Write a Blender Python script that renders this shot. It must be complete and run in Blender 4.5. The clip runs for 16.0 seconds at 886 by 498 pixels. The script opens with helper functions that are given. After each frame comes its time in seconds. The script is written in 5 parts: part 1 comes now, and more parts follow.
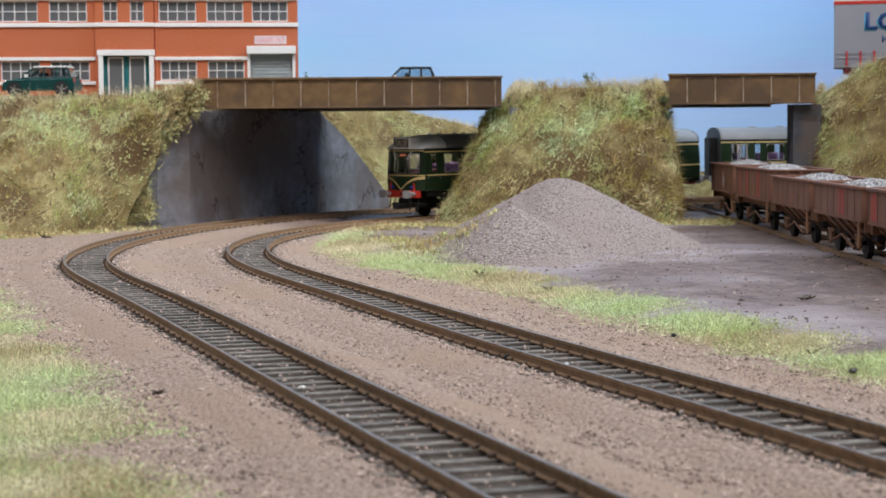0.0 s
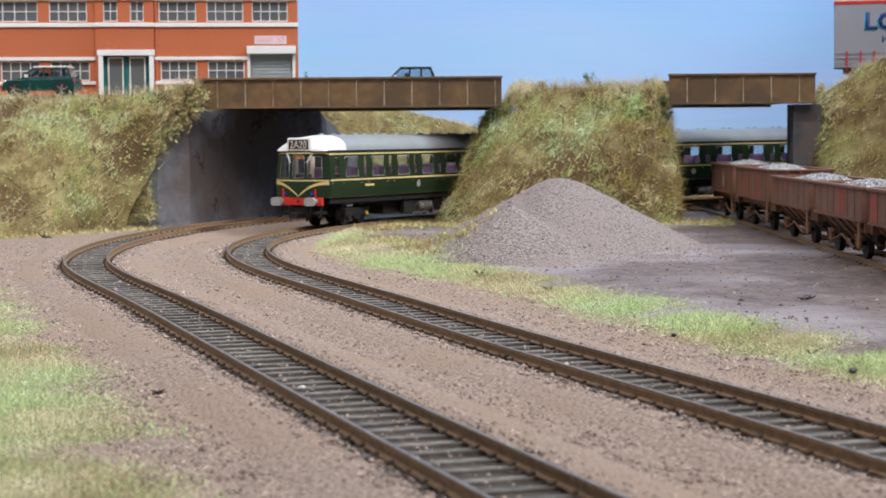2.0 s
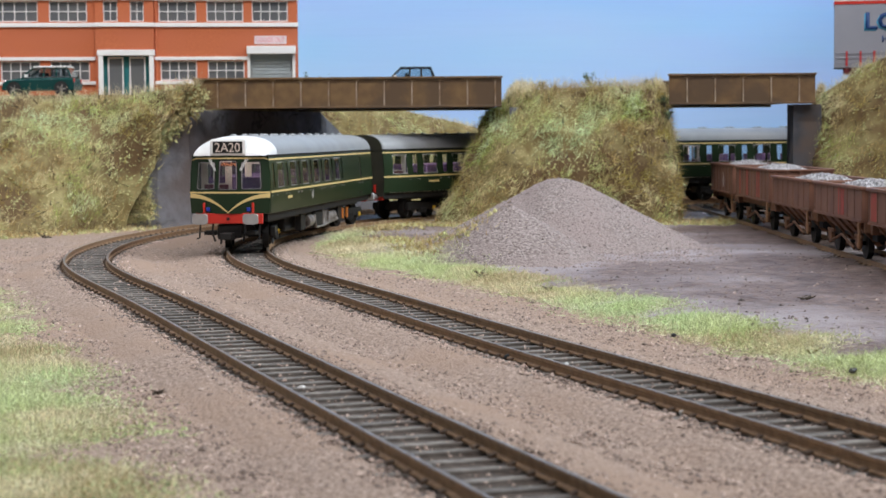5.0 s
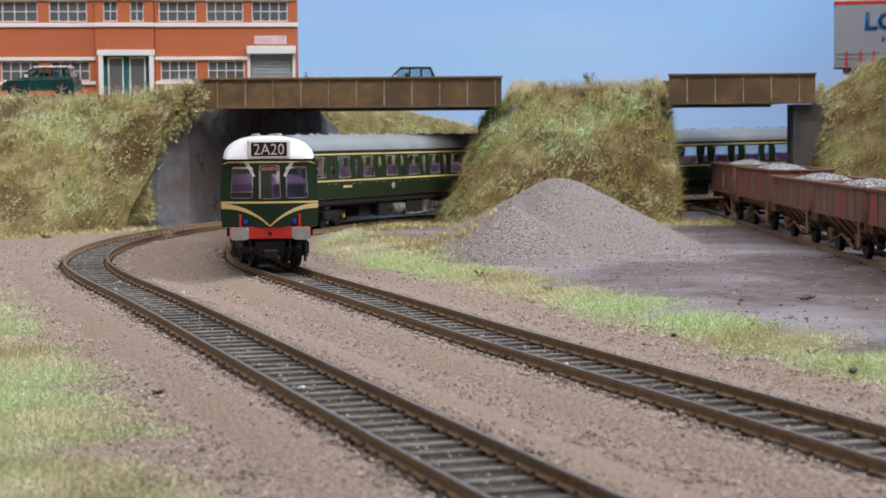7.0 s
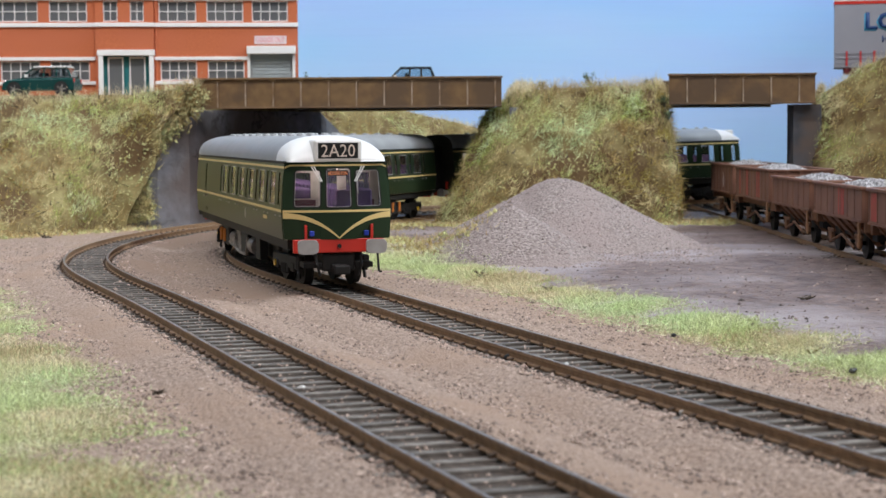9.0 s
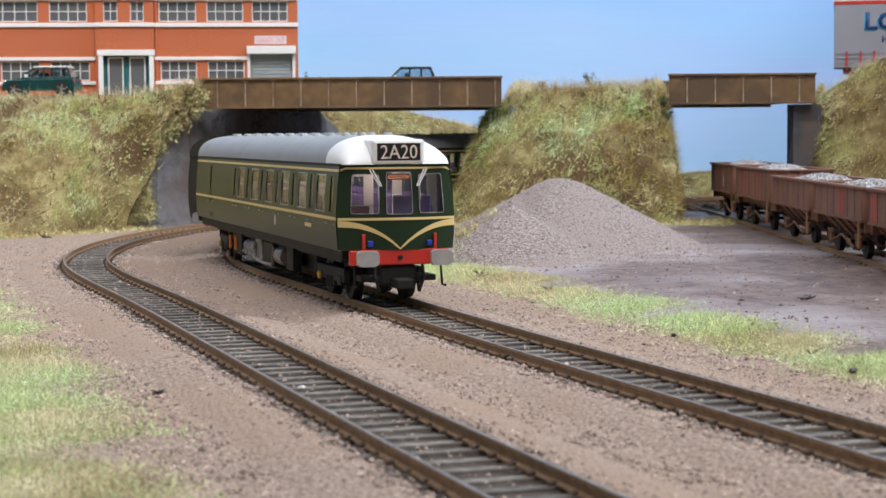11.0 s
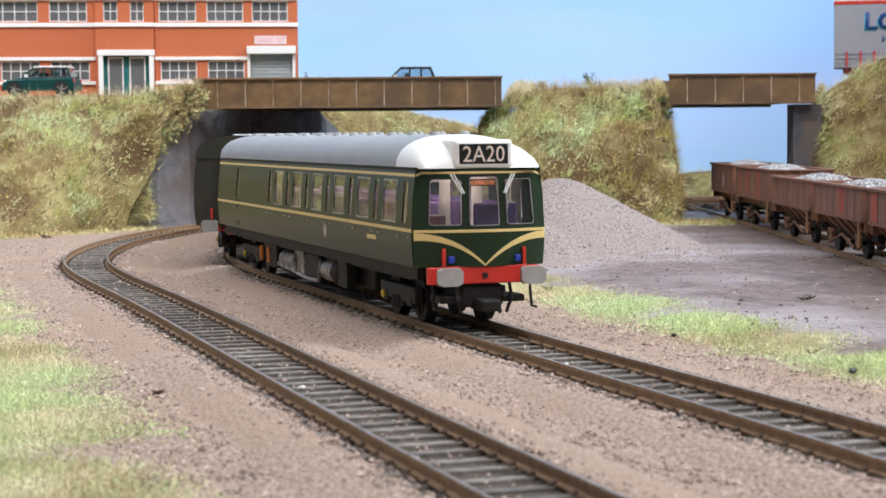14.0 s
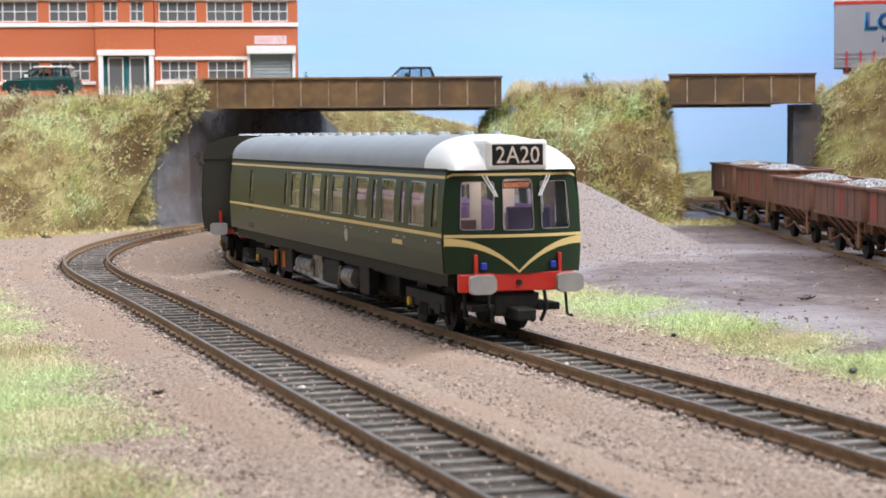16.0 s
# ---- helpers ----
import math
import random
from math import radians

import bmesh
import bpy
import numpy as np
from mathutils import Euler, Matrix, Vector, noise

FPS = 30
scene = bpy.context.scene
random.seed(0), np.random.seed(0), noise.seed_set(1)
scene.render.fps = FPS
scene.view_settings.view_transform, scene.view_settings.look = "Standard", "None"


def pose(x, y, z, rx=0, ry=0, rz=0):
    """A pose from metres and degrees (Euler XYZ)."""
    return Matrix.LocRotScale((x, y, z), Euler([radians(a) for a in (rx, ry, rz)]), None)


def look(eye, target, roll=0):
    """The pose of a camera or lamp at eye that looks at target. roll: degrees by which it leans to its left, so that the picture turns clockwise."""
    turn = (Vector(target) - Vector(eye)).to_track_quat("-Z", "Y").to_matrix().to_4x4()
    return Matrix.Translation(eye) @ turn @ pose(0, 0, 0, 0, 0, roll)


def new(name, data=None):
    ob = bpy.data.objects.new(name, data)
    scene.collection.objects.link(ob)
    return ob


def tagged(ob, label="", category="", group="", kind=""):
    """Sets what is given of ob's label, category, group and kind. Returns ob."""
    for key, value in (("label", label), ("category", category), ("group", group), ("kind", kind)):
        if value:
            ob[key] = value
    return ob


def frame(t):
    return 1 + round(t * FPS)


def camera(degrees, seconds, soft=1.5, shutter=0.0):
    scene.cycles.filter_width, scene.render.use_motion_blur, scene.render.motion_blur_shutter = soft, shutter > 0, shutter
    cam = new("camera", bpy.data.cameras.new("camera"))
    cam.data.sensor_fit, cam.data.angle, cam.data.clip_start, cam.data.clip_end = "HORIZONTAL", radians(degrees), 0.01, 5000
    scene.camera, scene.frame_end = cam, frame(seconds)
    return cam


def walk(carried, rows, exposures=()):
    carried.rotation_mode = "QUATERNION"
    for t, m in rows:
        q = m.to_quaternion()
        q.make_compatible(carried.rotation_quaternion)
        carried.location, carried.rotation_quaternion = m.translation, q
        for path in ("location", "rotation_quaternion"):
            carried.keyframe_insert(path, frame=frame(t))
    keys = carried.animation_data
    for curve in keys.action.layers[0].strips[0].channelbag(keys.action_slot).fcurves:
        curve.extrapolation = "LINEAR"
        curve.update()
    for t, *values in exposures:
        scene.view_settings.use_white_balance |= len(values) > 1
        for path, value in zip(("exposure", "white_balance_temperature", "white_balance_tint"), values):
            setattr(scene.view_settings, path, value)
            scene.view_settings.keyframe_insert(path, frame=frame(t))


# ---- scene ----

MM = 0.001
cam = camera(27.5, 16.0, soft=1.5)
EYE = (0.0, 0.0, 0.05025)
CAM_POSE = Matrix.Translation(EYE) @ pose(0, 0, 0, 90 - 3.643, 0, 0) @ pose(0, 0, 0, 0, 0, -0.45)
walk(cam, [(0.0, CAM_POSE), (16.0, CAM_POSE)],
     exposures=[(0.0, -0.27), (2.0, -0.21), (4.2, -0.20), (6.3, -0.38), (7.0, -0.38), (9.0, -0.25), (12.5, 0.0), (14.5, 0.18), (16.0, 0.20)])
cam.data.dof.use_dof = True
cam.data.dof.focus_distance = 0.60
cam.data.dof.aperture_fstop = 70.0

# ---- light: an exhibition room with a window to one side and ceiling panels ----
world = bpy.data.worlds.new("room_air")
scene.world = world
world.use_nodes = True
world.node_tree.nodes["Background"].inputs["Color"].default_value = (0.93, 0.96, 1.0, 1)
world.node_tree.nodes["Background"].inputs["Strength"].default_value = 0.13


def area_lamp(name, eye, target, sx, sy, watts, colour):
    d = bpy.data.lights.new(name, "AREA")
    d.shape, d.size, d.size_y, d.energy, d.color = "RECTANGLE", sx, sy, watts, colour
    ob = new(name, d)
    ob.matrix_world = look(eye, target)
    return ob


area_lamp("window_light", (2.5, 1.0, 2.2), (0.0, 0.75, 0.0), 0.85, 0.85, 124.0, (0.83, 0.925, 1.0))
area_lamp("ceiling_light", (0.75, -0.70, 1.5), (0.0, 0.95, 0.05), 1.1, 0.7, 21.0, (1.0, 0.935, 0.95))
# unseen fill lamp, added to brighten the sky board and the far scenery
area_lamp("backdrop_fill_light", (-0.30, 0.50, 0.95), (-0.22, 1.50, 0.22), 1.25, 0.12, 13.5, (0.92, 0.945, 1.0))

# ---- materials ----
MATS = {}


def mat(name, c1, c2=None, rough=0.7, scale=300.0, bump=0.0, metal=0.0, c3=None, big=25.0, island=0.0, objrand=0.0,
        bump_scale=None, emit=None, spec=0.5, depth=0.0004):
    """Two scales of noise between c1, c2 (grain) and c3 (patches); scales in features per metre."""
    if name in MATS:
        return MATS[name]
    m = bpy.data.materials.new(name)
    m.use_nodes = True
    nt = m.node_tree
    n, l = nt.nodes, nt.links
    b = n["Principled BSDF"]
    b.inputs["Roughness"].default_value = rough
    b.inputs["Metallic"].default_value = metal
    b.inputs["Specular IOR Level"].default_value = spec
    geo = n.new("ShaderNodeTexCoord")
    c2 = c2 or tuple(x * 0.8 for x in c1)
    n1 = n.new("ShaderNodeTexNoise")
    n1.inputs["Scale"].default_value, n1.inputs["Detail"].default_value = scale, 4.0
    l.new(geo.outputs["Object"], n1.inputs["Vector"])
    r1 = n.new("ShaderNodeValToRGB")
    r1.color_ramp.elements[0].position, r1.color_ramp.elements[1].position = 0.32, 0.68
    r1.color_ramp.elements[0].color, r1.color_ramp.elements[1].color = (*c1, 1), (*c2, 1)
    l.new(n1.outputs["Fac"], r1.inputs["Fac"])
    out = r1.outputs["Color"]
    if c3:
        n2 = n.new("ShaderNodeTexNoise")
        n2.inputs["Scale"].default_value, n2.inputs["Detail"].default_value = big, 5.0
        l.new(geo.outputs["Object"], n2.inputs["Vector"])
        r2 = n.new("ShaderNodeValToRGB")
        r2.color_ramp.elements[0].position, r2.color_ramp.elements[1].position = 0.45, 0.585
        l.new(n2.outputs["Fac"], r2.inputs["Fac"])
        mx = n.new("ShaderNodeMix")
        mx.data_type = "RGBA"
        l.new(r2.outputs["Color"], mx.inputs["Factor"])
        l.new(out, mx.inputs["A"])
        mx.inputs["B"].default_value = (*c3, 1)
        out = mx.outputs["Result"]
    if island or objrand:
        if island:
            g = n.new("ShaderNodeNewGeometry")
            src = g.outputs["Random Per Island"]
        else:
            g = n.new("ShaderNodeObjectInfo")
            src = g.outputs["Random"]
        mr = n.new("ShaderNodeMapRange")
        k = island or objrand
        mr.inputs["To Min"].default_value, mr.inputs["To Max"].default_value = 1 - k, 1 + k
        l.new(src, mr.inputs["Value"])
        hs = n.new("ShaderNodeHueSaturation")
        l.new(mr.outputs["Result"], hs.inputs["Value"])
        l.new(out, hs.inputs["Color"])
        out = hs.outputs["Color"]
    l.new(out, b.inputs["Base Color"])
    if bump:
        nb = n.new("ShaderNodeTexNoise")
        nb.inputs["Scale"].default_value, nb.inputs["Detail"].default_value = bump_scale or scale, 5.0
        l.new(geo.outputs["Object"], nb.inputs["Vector"])
        bp = n.new("ShaderNodeBump")
        bp.inputs["Strength"].default_value, bp.inputs["Distance"].default_value = bump, depth
        l.new(nb.outputs["Fac"], bp.inputs["Height"])
        l.new(bp.outputs["Normal"], b.inputs["Normal"])
    if emit:
        b.inputs["Emission Color"].default_value = (*emit[0], 1)
        b.inputs["Emission Strength"].default_value = emit[1]
    MATS[name] = m
    return m


def glass(name, tint=(1, 1, 1), rough=0.02):
    m = bpy.data.materials.new(name)
    m.use_nodes = True
    n, l = m.node_tree.nodes, m.node_tree.links
    n.remove(n["Principled BSDF"])
    tr, gl, mx, lw = (n.new("ShaderNodeBsdfTransparent"), n.new("ShaderNodeBsdfGlossy"), n.new("ShaderNodeMixShader"),
                      n.new("ShaderNodeLayerWeight"))
    pw, ma = n.new("ShaderNodeMath"), n.new("ShaderNodeMath")
    tr.inputs["Color"].default_value = (*tint, 1)
    gl.inputs["Roughness"].default_value = rough
    pw.operation, ma.operation = "POWER", "MULTIPLY_ADD"
    pw.inputs[1].default_value, ma.inputs[1].default_value, ma.inputs[2].default_value = 4.5, 0.85, 0.05
    l.new(lw.outputs["Facing"], pw.inputs[0])
    l.new(pw.outputs[0], ma.inputs[0])
    l.new(ma.outputs[0], mx.inputs[0])
    l.new(tr.outputs[0], mx.inputs[1])
    l.new(gl.outputs[0], mx.inputs[2])
    l.new(mx.outputs[0], n["Material Output"].inputs["Surface"])
    return m


M_EARTH = mat("ballast_sand", (0.50, 0.373, 0.298), (0.195, 0.132, 0.10), 0.95, 1150, 1.0, c3=(0.36, 0.25, 0.187), big=11, bump_scale=1000, depth=0.0012)
M_STONE = mat("ballast_grain", (0.48, 0.37, 0.31), (0.27, 0.20, 0.165), 0.9, 400, island=0.55)
M_YARD = mat("yard_mud", (0.225, 0.155, 0.13), (0.105, 0.066, 0.053), 0.5, 170, 1.0, c3=(0.31, 0.255, 0.25), big=11, bump_scale=380, depth=0.0016)
M_PILE = mat("fine_gravel", (0.41, 0.345, 0.325), (0.15, 0.115, 0.105), 0.95, 900, 1.0, c3=(0.30, 0.24, 0.225), big=40, bump_scale=900, depth=0.0012)
M_TURF = mat("turf", (0.32, 0.275, 0.12), (0.18, 0.13, 0.045), 0.95, 150, 0.9, c3=(0.11, 0.065, 0.025), big=26)
M_BLADE = mat("static_grass", (0.80, 0.70, 0.42), (0.58, 0.46, 0.20), 0.85, 60, c3=(0.46, 0.33, 0.14), big=30, island=0.45)
M_BLADE_G = mat("static_grass_green", (0.74, 0.76, 0.42), (0.52, 0.56, 0.20), 0.85, 60, c3=(0.36, 0.44, 0.10), big=22, island=0.4)
M_BLADE_M = mat("static_grass_mint", (0.68, 0.80, 0.48), (0.54, 0.67, 0.31), 0.85, 60, c3=(0.68, 0.74, 0.42), big=30, island=0.35)
M_BLADE_B = mat("static_grass_brown", (0.42, 0.27, 0.12), (0.26, 0.14, 0.05), 0.85, 60, c3=(0.36, 0.29, 0.07), big=26, island=0.5)
M_BLADE_V = mat("verge_fibre", (0.78, 0.77, 0.50), (0.62, 0.63, 0.34), 0.85, 60, c3=(0.56, 0.64, 0.30), big=30, island=0.35)
M_BLADE_S = mat("verge_fibre_straw", (0.80, 0.71, 0.49), (0.64, 0.55, 0.34), 0.85, 60, c3=(0.56, 0.46, 0.27), big=30, island=0.35)
M_TUFT = mat("scatter_tuft", (0.47, 0.43, 0.21), (0.24, 0.165, 0.07), 0.9, 42, c3=(0.38, 0.39, 0.17), big=24, island=0.5)
M_CRUMB = mat("turf_crumb", (0.42, 0.42, 0.24), (0.46, 0.39, 0.27), 0.95, 60, c3=(0.38, 0.43, 0.22), big=30, island=0.4)
M_TWIG = mat("twig", (0.06, 0.045, 0.03), None, 0.9)
M_RAILSIDE = mat("rail_rust", (0.34, 0.207, 0.112), (0.22, 0.13, 0.07), 0.75, 500, 0.3)
M_RAILTOP = mat("rail_top", (0.34, 0.28, 0.23), (0.22, 0.17, 0.13), 0.42, 200, metal=0.7)
M_SLEEPER = mat("sleeper", (0.105, 0.093, 0.082), (0.21, 0.187, 0.165), 0.8, 420, 0.5, objrand=0.3)
M_BED = mat("track_bed", (0.045, 0.034, 0.028), (0.10, 0.073, 0.057), 0.95, 900, 0.9)
M_CHAIR = mat("rail_chair", (0.115, 0.072, 0.045), (0.075, 0.048, 0.032), 0.85, 400)
M_GIRDER = mat("girder_brown", (0.19, 0.112, 0.045), (0.125, 0.07, 0.03), 0.5, 160, 0.25, c3=(0.10, 0.06, 0.03), big=45)
M_WALL = mat("abutment_grey", (0.25, 0.255, 0.285), (0.17, 0.17, 0.185), 0.9, 150, 0.9, c3=(0.15, 0.125, 0.118), big=16, bump_scale=90, depth=0.0016)
M_STIFF = mat("girder_worn", (0.42, 0.34, 0.26), (0.19, 0.11, 0.05), 0.6, 140, 0.2)


def cracked(m, scale, width):
    """Adds a net of fine broken cracks to a rendered wall."""
    n, l = m.node_tree.nodes, m.node_tree.links
    b = n["Principled BSDF"]
    tc, vo, rp, nz, gate, mx, inv = (n.new("ShaderNodeTexCoord"), n.new("ShaderNodeTexVoronoi"), n.new("ShaderNodeValToRGB"), n.new("ShaderNodeTexNoise"),
                                     n.new("ShaderNodeValToRGB"), n.new("ShaderNodeMix"), n.new("ShaderNodeMix"))
    vo.feature = "DISTANCE_TO_EDGE"
    vo.inputs["Scale"].default_value, nz.inputs["Scale"].default_value = scale, scale * 0.6
    warp, add = n.new("ShaderNodeTexNoise"), n.new("ShaderNodeMix")
    warp.inputs["Scale"].default_value = scale * 2.5
    add.data_type = mx.data_type = inv.data_type = "RGBA"
    add.blend_type, mx.blend_type = "LINEAR_LIGHT", "MULTIPLY"
    add.inputs["Factor"].default_value = 0.012
    l.new(tc.outputs["Object"], warp.inputs["Vector"])
    l.new(tc.outputs["Object"], nz.inputs["Vector"])
    l.new(tc.outputs["Object"], add.inputs["A"])
    l.new(warp.outputs["Color"], add.inputs["B"])
    l.new(add.outputs["Result"], vo.inputs["Vector"])
    l.new(vo.outputs["Distance"], rp.inputs["Fac"])
    rp.color_ramp.elements[0].color, rp.color_ramp.elements[1].position = (0.3, 0.28, 0.27, 1), width
    l.new(nz.outputs["Fac"], gate.inputs["Fac"])
    gate.color_ramp.elements[0].position, gate.color_ramp.elements[1].position = 0.48, 0.60
    mx.inputs["A"].default_value = (1, 1, 1, 1)
    l.new(gate.outputs["Color"], mx.inputs["Factor"])
    l.new(rp.outputs["Color"], mx.inputs["B"])
    inv.blend_type = "MULTIPLY"
    inv.inputs["Factor"].default_value = 1.0
    l.new(b.inputs["Base Color"].links[0].from_socket, inv.inputs["A"])
    l.new(mx.outputs["Result"], inv.inputs["B"])
    l.new(inv.outputs["Result"], b.inputs["Base Color"])


cracked(M_WALL, 42.0, 0.05)


def noise3(x, y, z, s):
    return noise.noise((x * s, y * s, z * s))


# ---- mesh helpers, all in millimetres ----
def finish(ob, m, smooth):
    if m:
        for mm in (m if isinstance(m, (list, tuple)) else [m]):
            ob.data.materials.append(mm)
    if smooth:
        ob.data.polygons.foreach_set("use_smooth", [True] * len(ob.data.polygons))
    return ob


def part(name, bm, m=None, parent=None, label="", at=None, smooth=False):
    bmesh.ops.recalc_face_normals(bm, faces=bm.faces)
    for v in bm.verts:
        v.co *= MM
    me = bpy.data.meshes.new(name)
    bm.to_mesh(me)
    bm.free()
    ob = new(name, me)
    finish(ob, m, smooth)
    if at is not None:
        ob.matrix_basis = at
    if parent is not None:
        ob.parent = parent
    if label:
        tagged(ob, label)
    return ob


def raw(name, verts, faces, m, parent=None, smooth=False, label=""):
    me = bpy.data.meshes.new(name)
    me.from_pydata([tuple(c * MM for c in v) for v in verts], [], faces)
    me.update()
    ob = new(name, me)
    finish(ob, m, smooth)
    if parent is not None:
        ob.parent = parent
    if label:
        tagged(ob, label)
    return ob


def empty(name, m=None):
    ob = new(name)
    ob.empty_display_size = 0.01
    if m is not None:
        ob.matrix_basis = m
    return ob


def mp(x, y, z, rx=0, ry=0, rz=0):
    return pose(x * MM, y * MM, z * MM, rx, ry, rz)


def box(bm, x0, x1, y0, y1, z0, z1, bev=0.0):
    r = bmesh.ops.create_cube(bm, size=1.0)
    vs = r["verts"]
    for v in vs:
        v.co = Vector(((x0 + x1) / 2 + v.co.x * (x1 - x0), (y0 + y1) / 2 + v.co.y * (y1 - y0), (z0 + z1) / 2 + v.co.z * (z1 - z0)))
    if bev:
        es = list({e for v in vs for e in v.link_edges})
        bmesh.ops.bevel(bm, geom=es, offset=bev, segments=2, affect="EDGES", profile=0.5)
    return bm


def boxed(*a, bev=0.0):
    return box(bmesh.new(), *a, bev=bev)


def cyl(bm, p, q, r, n=14, r2=None):
    p, q = Vector(p), Vector(q)
    d = q - p
    res = bmesh.ops.create_cone(bm, cap_ends=True, segments=n, radius1=r, radius2=r if r2 is None else r2, depth=d.length)
    m = Matrix.Translation((p + q) / 2) @ d.to_track_quat("Z", "Y").to_matrix().to_4x4()
    bmesh.ops.transform(bm, matrix=m, verts=res["verts"])
    return bm


def panel(us, vs, holes, thick, fn, bm=None):
    """A wall of cells between the breaks us and vs, open at holes (u0, u1, v0, v1); fn maps (u, v, depth) to a point."""
    us, vs = set(us), set(vs)
    for a, b, c, d in holes:
        us |= {a, b}
        vs |= {c, d}
    us, vs = sorted(us), sorted(vs)
    bm = bm or bmesh.new()
    cache = {}

    def vert(i, j, k):
        if (i, j, k) not in cache:
            cache[i, j, k] = bm.verts.new(fn(us[i], vs[j], thick * k))
        return cache[i, j, k]

    def solid(i, j):
        if not (0 <= i < len(us) - 1 and 0 <= j < len(vs) - 1):
            return False
        u, v = (us[i] + us[i + 1]) / 2, (vs[j] + vs[j + 1]) / 2
        return not any(a < u < b and c < v < d for a, b, c, d in holes)
    for i in range(len(us) - 1):
        for j in range(len(vs) - 1):
            if not solid(i, j):
                continue
            for k in (0, 1):
                bm.faces.new([vert(i, j, k), vert(i + 1, j, k), vert(i + 1, j + 1, k), vert(i, j + 1, k)])
            for di, dj, e in ((-1, 0, ((i, j), (i, j + 1))), (1, 0, ((i + 1, j), (i + 1, j + 1))),
                              (0, -1, ((i, j), (i + 1, j))), (0, 1, ((i, j + 1), (i + 1, j + 1)))):
                if not solid(i + di, j + dj):
                    (a, b), (c, d) = e
                    bm.faces.new([vert(a, b, 0), vert(c, d, 0), vert(c, d, 1), vert(a, b, 1)])
    return bm


def tube(bm, pts, r, n=6):
    rings = []
    pts = [Vector(p) for p in pts]
    for i, p in enumerate(pts):
        d = (pts[min(i + 1, len(pts) - 1)] - pts[max(i - 1, 0)]).normalized()
        a = d.cross(Vector((0, 0, 1)))
        a = a.normalized() if a.length > 1e-4 else Vector((1, 0, 0))
        b = a.cross(d)
        rr = r[i] if isinstance(r, (list, tuple)) else r
        rings.append([bm.verts.new(p + (a * math.cos(2 * math.pi * k / n) + b * math.sin(2 * math.pi * k / n)) * rr) for k in range(n)])
    for p, q in zip(rings, rings[1:]):
        for k in range(n):
            bm.faces.new([p[k], p[(k + 1) % n], q[(k + 1) % n], q[k]])
    bm.faces.new(rings[0])
    bm.faces.new(rings[-1])
    return bm


def text_mesh(body, width, height, thick=0.15, bold=0.0):
    """Lettering in the built-in font as a bmesh in its x-y plane, centred, in millimetres."""
    cu = bpy.data.curves.new("lettering", "FONT")
    cu.body, cu.align_x, cu.align_y, cu.resolution_u = body, "CENTER", "CENTER", 2
    cu.offset = bold
    tmp = new("lettering", cu)
    bpy.context.view_layer.update()
    me = bpy.data.meshes.new_from_object(tmp.evaluated_get(bpy.context.evaluated_depsgraph_get()))
    bpy.data.objects.remove(tmp)
    bm = bmesh.new()
    bm.from_mesh(me)
    xs, ys = [v.co.x for v in bm.verts], [v.co.y for v in bm.verts]
    cx, cy, w, h = (min(xs) + max(xs)) / 2, (min(ys) + max(ys)) / 2, max(xs) - min(xs), max(ys) - min(ys)
    for v in bm.verts:
        v.co = Vector(((v.co.x - cx) / w * width, (v.co.y - cy) / h * height, 0))
    r = bmesh.ops.extrude_face_region(bm, geom=list(bm.faces))
    for e in r["geom"]:
        if isinstance(e, bmesh.types.BMVert):
            e.co.z += thick
    return bm


# ---- the two running lines: curvature by length, in millimetres ----
def course(x, y, th, knots, span, before, after, k_end, stop):
    n = int(span / 5)
    ks = np.interp(np.arange(n) * 5.0, np.linspace(0, span, len(knots)), knots)
    pts, ang = [(x, y)], [th]
    for k in ks[:-1]:
        pts.append((pts[-1][0] + 5 * math.cos(ang[-1]), pts[-1][1] + 5 * math.sin(ang[-1])))
        ang.append(ang[-1] + k * 5)
    for _ in range(int(after / 5)):
        pts.append((pts[-1][0] + 5 * math.cos(ang[-1]), pts[-1][1] + 5 * math.sin(ang[-1])))
        ang.append(ang[-1] + (k_end * 5 if ang[-1] > stop else 0))
    head = [(x - 5 * i * math.cos(th), y - 5 * i * math.sin(th)) for i in range(int(before / 5), 0, -1)]
    return np.array(head + pts), np.array([th] * len(head) + ang)


A_PTS, A_ANG = course(46.63, 155.56, 1.88957, (0.00024, -0.00013, -0.00001, 0.00033, -0.00193, -0.00154, -0.00166, -0.00177), 1050, 60, 900, -0.00172, 0.05)
B_PTS, B_ANG = course(63.23, 313.05, 1.90101, (0.00032, -0.00036, 0.00029, -0.00146, -0.00227, -0.00202, -0.0023, -0.0021), 1000, 170, 850, -0.0021, 0.05)
B_LEN = np.arange(len(B_PTS)) * 5.0 - 170.0


def rise(s):
    """The inner line climbs a little behind the bridges."""
    return float(np.interp(s, (930, 1130), (0.0, 3.0)))


B_RISE = [rise(q) for q in B_LEN]
C_PTS = np.array([(168.0 + 0.01 * y, y) for y in np.arange(420.0, 1485.0, 5.0)])
C_ANG = np.full(len(C_PTS), math.atan2(1, 0.01))


